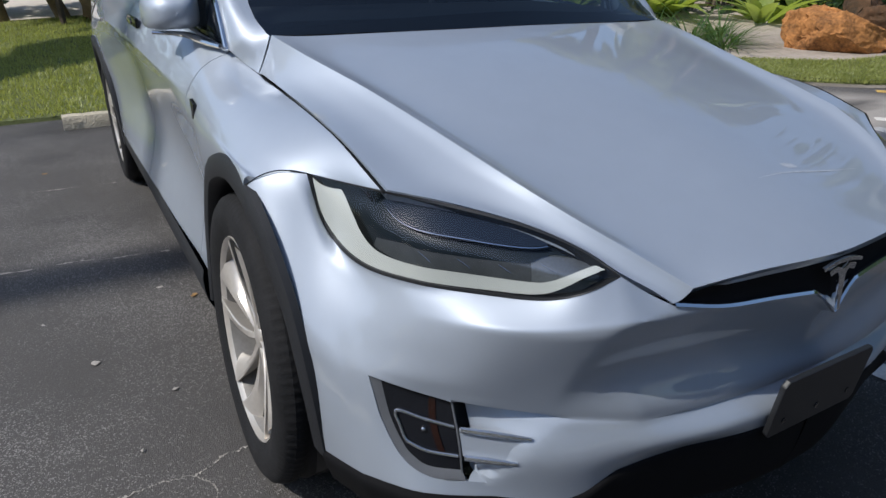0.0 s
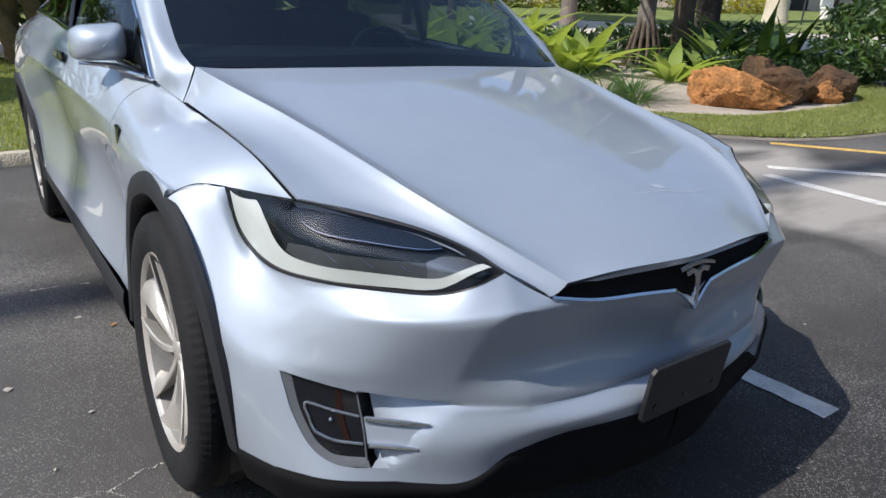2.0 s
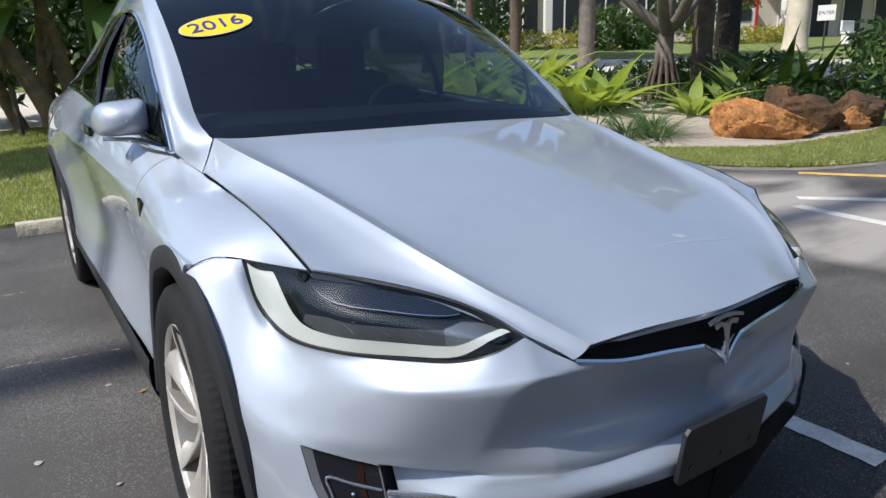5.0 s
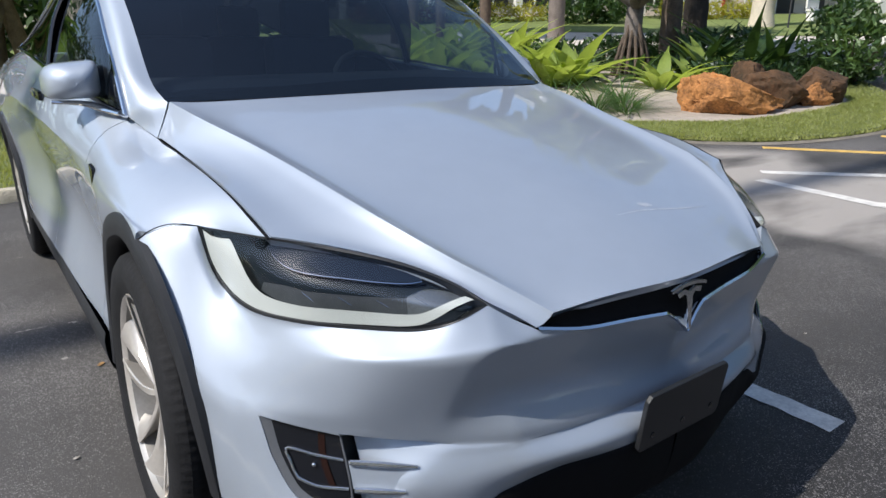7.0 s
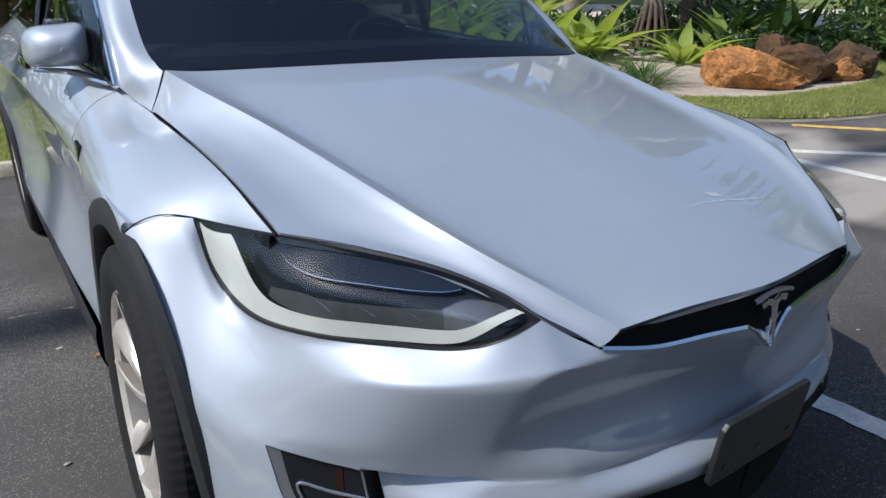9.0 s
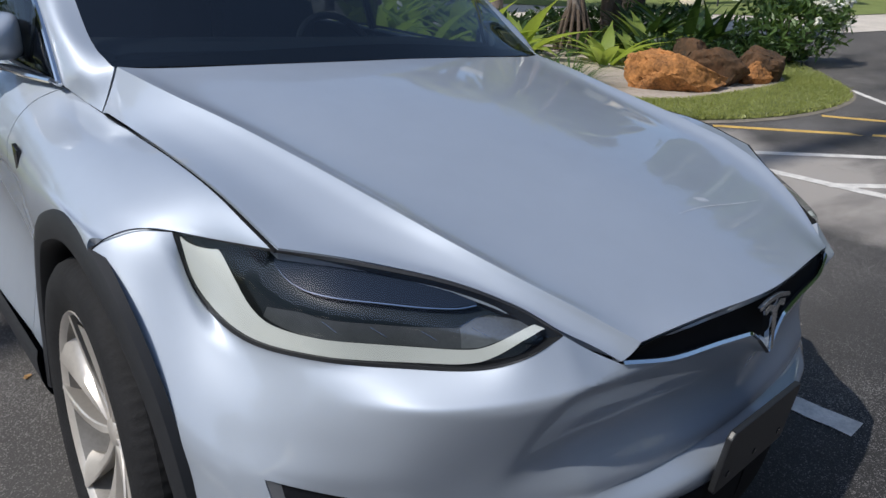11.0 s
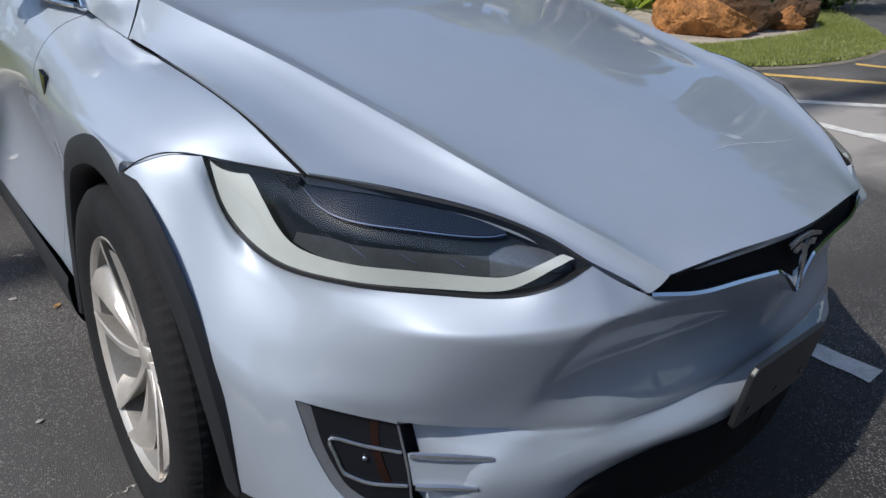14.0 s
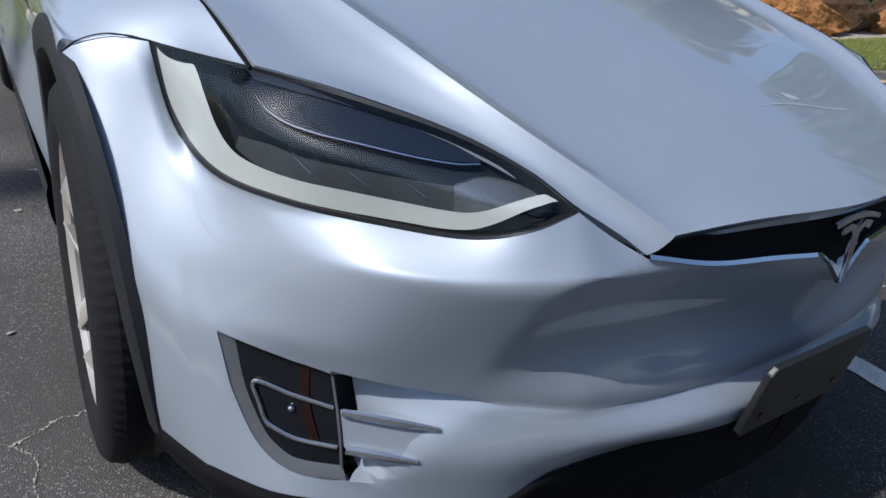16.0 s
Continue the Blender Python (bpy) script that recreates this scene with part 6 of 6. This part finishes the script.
shrub("shrub", "dark green shrubs behind the leaning trunks", 0.6, 13.4, [(-2.6, 0.6, 1.4, 1.5, 0.8, 1.3), (-0.6, 0.4, 1.9, 1.5, 0.9, 1.9), (1.4, 0.2, 1.7, 1.5, 0.9, 1.8), (3.2, 0, 1.5, 1.3, 0.9, 1.5), (0.2, 0.3, 3.6, 2.2, 0.9, 1.2)], 5200, 0.17, DARKLEAF, 31)
shrub("shrub", "dark shrubs across the road", -4, 21.5, [(-6, 0, 1.3, 3, 1.2, 1.5), (-1, 0.5, 1.6, 3, 1.2, 1.8), (4, 0.3, 1.8, 3, 1.2, 2.0), (8, 1, 1.8, 3, 1.2, 2.0), (-11, 0, 1.6, 3, 1.2, 2), (1, 2, 4.0, 6, 2, 2.0), (-8, 2, 4.2, 6, 2, 2.0)], 7000, 0.28, DARKLEAF, 32)
shrub("hedge", "clipped yellow-green hedge across the road", 17.2, 21.0, [(k * 0.9, -0.47 * k, 0.38, 0.7, 0.5, 0.42) for k in range(-4, 3)], 2600, 0.09, HEDGE, 33, "hedge")
shrub("hedge", "low reddish hedge across the road", 13.6, 22.6, [(k * 0.7, -0.33 * k, 0.32, 0.55, 0.45, 0.36) for k in range(-2, 3)], 1300, 0.09, REDHEDGE, 34, "hedge")
shrub("hedge", "clipped yellow-green hedge before the building", 24.8, 16.6, [(k * 0.8, -0.40 * k, 0.36, 0.65, 0.5, 0.40) for k in range(-2, 3)], 1700, 0.09, HEDGE, 35, "hedge")
shrub("shrub", "rounded green shrub before the building", 18.6, 18.4, [(0, 0, 0.8, 1.2, 1.0, 0.9), (1.2, -0.6, 0.7, 1.0, 0.9, 0.8)], 2200, 0.14, MIDLEAF, 36)
shrub("shrub", "dark shrub before the building", 15.5, 21.5, [(0, 0, 1.5, 1.6, 1.2, 1.7), (-2.4, 1.2, 1.7, 1.4, 1.2, 1.9)], 2600, 0.17, DARKLEAF, 37)
shrub("shrub", "tall loose green shrub before the building", 23.5, 18.5, [(0, 0, 2.0, 1.6, 1.2, 2.0), (2, -1, 2.6, 1.2, 1.0, 1.6)], 2400, 0.15, MIDLEAF, 39)
shrub("shrub", "low dark groundcover behind the boulders", 10.3, 5.5, [(k * 0.6, -0.25 * k, 0.22, 0.5, 0.5, 0.28) for k in range(-2, 3)], 1500, 0.08, DARKLEAF, 40)

shrub("shrub", "dark leafy undergrowth between the trunks", 10.9, 8.9, [(-1.7, 0.9, 0.25, 0.7, 0.5, 0.34), (-0.6, 0.5, 0.28, 0.7, 0.5, 0.36), (0.4, 0.0, 0.30, 0.7, 0.5, 0.40), (1.3, -0.5, 0.32, 0.7, 0.5, 0.44), (2.2, -1.0, 0.34, 0.7, 0.5, 0.46)], 3400, 0.10, DARKLEAF, 41)
shrub("shrub", "dark leafy undergrowth behind the strap leaves", 8.9, 7.6, [(-0.3, 0.9, 0.18, 0.4, 0.4, 0.26), (0.6, -0.5, 0.16, 0.4, 0.35, 0.24), (1.3, -0.9, 0.18, 0.45, 0.35, 0.26)], 1300, 0.08, DARKLEAF, 42)

# building across the road
U = Vector((-0.895, 0.446, 0))
N = Vector((-0.446, -0.895, 0))
O = Vector((37.0, 14.6, 1.75))
hall = thing("building", "beige two-storey building with white columns", "building")
M = Matrix(((U.x, -N.x, 0, O.x), (U.y, -N.y, 0, O.y), (0, 0, 1, O.z), (0, 0, 0, 1)))


def block(name, u, d, z, size, material, parent, bevel=0.02, label=""):
    """A block on the facade: u along it, d behind it, z up to its centre."""
    ob = part(name, box_bm(size, (0, 0, 0), bevel, 0, 1), material, parent, label, smooth=False)
    ob.matrix_world = M @ Matrix.Translation((u, d, z))
    return ob


block("wall", 20, 3.4, 3.6, (56, 6, 8.6), WALLM, hall)
block("roof", 20, 3.2, 8.1, (57.5, 7.4, 0.4), WHITEM, hall)
block("canopy", 5.4, -0.6, 2.75, (7.0, 2.4, 0.7), WHITEM, hall, label="white entrance canopy")
for k in range(16):
    u = 11.5 + 1.9 * k
    block("column", u, -0.35, 3.2, (0.34, 0.34, 7.6), WHITEM, hall, label="slim white column")
    w = block("window", u + 0.95, 0.385, 3.4, (1.35, 0.08, 5.6), DARKM, hall, 0.005, "tall dark window")
    block("window_frame", u + 0.95, 0.33, 3.4, (0.06, 0.06, 5.6), WHITEM, w, 0.005)
for u in (2.6, 4.2, 5.8, 7.4):
    w = block("door", u, 0.385, 1.15, (0.95, 0.08, 2.2), DARKM, hall, 0.005, "dark glass door")
    block("door_frame", u + 0.5, 0.34, 1.15, (0.07, 0.06, 2.3), WHITEM, w, 0.005)
for u in (2.2, 8.6):
    block("column", u, -1.4, 1.2, (0.4, 0.4, 3.0), WHITEM, hall)
block("upper_window", 5.0, 0.385, 5.6, (5.0, 0.08, 1.6), DARKM, hall, 0.005)
kiosk = block("cash_machine", 9.9, 0.0, 0.95, (1.0, 0.7, 2.1), WHITEM, None, 0.03)
tagged(kiosk, "white cash machine with a red surround by the wall", "machine")
fr = part("red_surround", box_bm((1.15, 0.08, 0.35), (0, -0.36, 0.86), 0.02), REDM, kiosk, "red header", smooth=False)
part("screen", box_bm((0.5, 0.06, 0.5), (0, -0.36, 0.25), 0.02), DARKM, kiosk, smooth=False)
part("red_surround", box_bm((0.14, 0.08, 1.9), (-0.5, -0.36, -0.05), 0.02), REDM, kiosk, "red side", smooth=False)
bench = thing("bench", "small white bench before the building", "bench", at=(27.2, 13.6, hgt(27.2, 13.6)))
part("seat", box_bm((0.9, 0.35, 0.08), (0, 0, 0.42), 0.02), WHITEM, bench, smooth=False)
part("backrest", box_bm((0.9, 0.08, 0.4), (0, 0.16, 0.68), 0.02), WHITEM, bench, smooth=False)
for x in (-0.36, 0.36):
    part("leg", box_bm((0.08, 0.3, 0.42), (x, 0, 0.20), 0.01), WHITEM, bench, smooth=False)

# direction sign
sx, sy = 22.9, 12.3
sign = thing("entry_sign", "white ENTER sign on a thin dark post", "sign", at=(sx, sy, hgt(sx, sy)))
sign.rotation_euler = (0, 0, radians(-62))
part("post", tube([(0, 0, -0.05), (0, 0, 1.45)], 0.03, 8, 3), SIGNT, sign)
panel = part("panel", box_bm((0.54, 0.03, 0.50), (0, -0.04, 1.27), 0.008), WHITEM, sign, smooth=False)


def lettering(text, size, material, parent, matrix, label, extrude=0.002):
    cu = bpy.data.curves.new("lettering", "FONT")
    cu.body, cu.size, cu.extrude, cu.align_x, cu.align_y = text, size, extrude, "CENTER", "CENTER"
    tmp = bpy.data.objects.new("lettering", cu)
    me = bpy.data.meshes.new_from_object(tmp)
    bpy.data.objects.remove(tmp)
    me.materials.clear()
    me.materials.append(material)
    ob = new("lettering", me)
    ob.parent = parent
    ob.matrix_local = matrix
    return tagged(ob, label)


lettering("ENTER", 0.16, SIGNT, panel, pose(0, -0.058, 1.27, 90, 0, 0), "dark capitals")


# sticker on the top of the windshield
c = (-0.539, 1.724, 1.434)
ex = Vector((0.260, -0.005, 0.053)).normalized()
nn = ex.cross(Vector((0.038, 0.123, 0.079))).normalized()
ey = nn.cross(ex)
c = Vector(c) - ey * 0.021 - nn * 0.004
SM = Matrix(((ex.x, ey.x, nn.x, c[0]), (ex.y, ey.y, nn.y, c[1]), (ex.z, ey.z, nn.z, c[2]), (0, 0, 0, 1)))


def ellipse(a, b, z, t):
    n = 48
    v = [(a * math.cos(2 * math.pi * k / n), b * math.sin(2 * math.pi * k / n), z + h) for h in (0, t) for k in range(n)]
    return v, [tuple(range(n))[::-1], tuple(range(n, 2 * n))] + [(k, (k + 1) % n, n + (k + 1) % n, n + k) for k in range(n)]


sticker = part("year_sticker", ellipse(0.128, 0.064, 0.0, 0.001), WHITEV, car, "yellow oval sticker with blue numerals 2016", smooth=False)
sticker.matrix_world = SM
part("oval", ellipse(0.1255, 0.0612, 0.001, 0.001), YELLOW, sticker, "yellow oval", smooth=False)
lettering("2016", 0.096, BLUE, sticker, Matrix.Translation((0, 0, 0.003)) @ Matrix.Diagonal((1.0, 0.9, 1, 1)), "blue numerals", 0.001)


# tree belts that close the lot behind the camera and beside it
def belt(label, a, b, n, height, seed, count=9000):
    r = random.Random(seed)
    blobs = []
    for k in range(n):
        t = (k + r.uniform(-0.3, 0.3)) / n
        blobs.append((a[0] + (b[0] - a[0]) * t, a[1] + (b[1] - a[1]) * t, height * r.uniform(0.42, 0.6), 2.6, 2.0, height * r.uniform(0.42, 0.55)))
    v, f = leafy(count, blobs, 0.36, seed)
    v = [tuple(p) for p in v]
    ball = bmesh.new()
    bmesh.ops.create_icosphere(ball, subdivisions=3, radius=1.0)
    ball.verts.ensure_lookup_table()
    for x, y, z, rx, ry, rz in blobs:
        i = len(v)
        for w in ball.verts:
            q = w.co * (0.80 + 0.16 * noise.noise(w.co * 2.3 + Vector((x, y, 0))) + 0.10 * noise.noise(w.co * 6 + Vector((y, x, 0))))
            v.append((x + q.x * rx, y + q.y * ry, z + q.z * rz))
        f += [tuple(i + w.index for w in face.verts) for face in ball.faces]
    ball.free()
    return tagged(part("tree_belt", (v, f), DARKLEAF, smooth=False), label, "trees", kind="stuff")


belt("dark belt of trees at the edge of the lot", (-32, -15), (40, -17), 22, 8.5, 61)
belt("dark belt of trees beside the lot", (-24, -14), (-20, 9), 8, 6.5, 62)
belt("tall dark trees beyond the far side of the lot", (44, -20), (41, 17), 21, 21.0, 63, 13000)
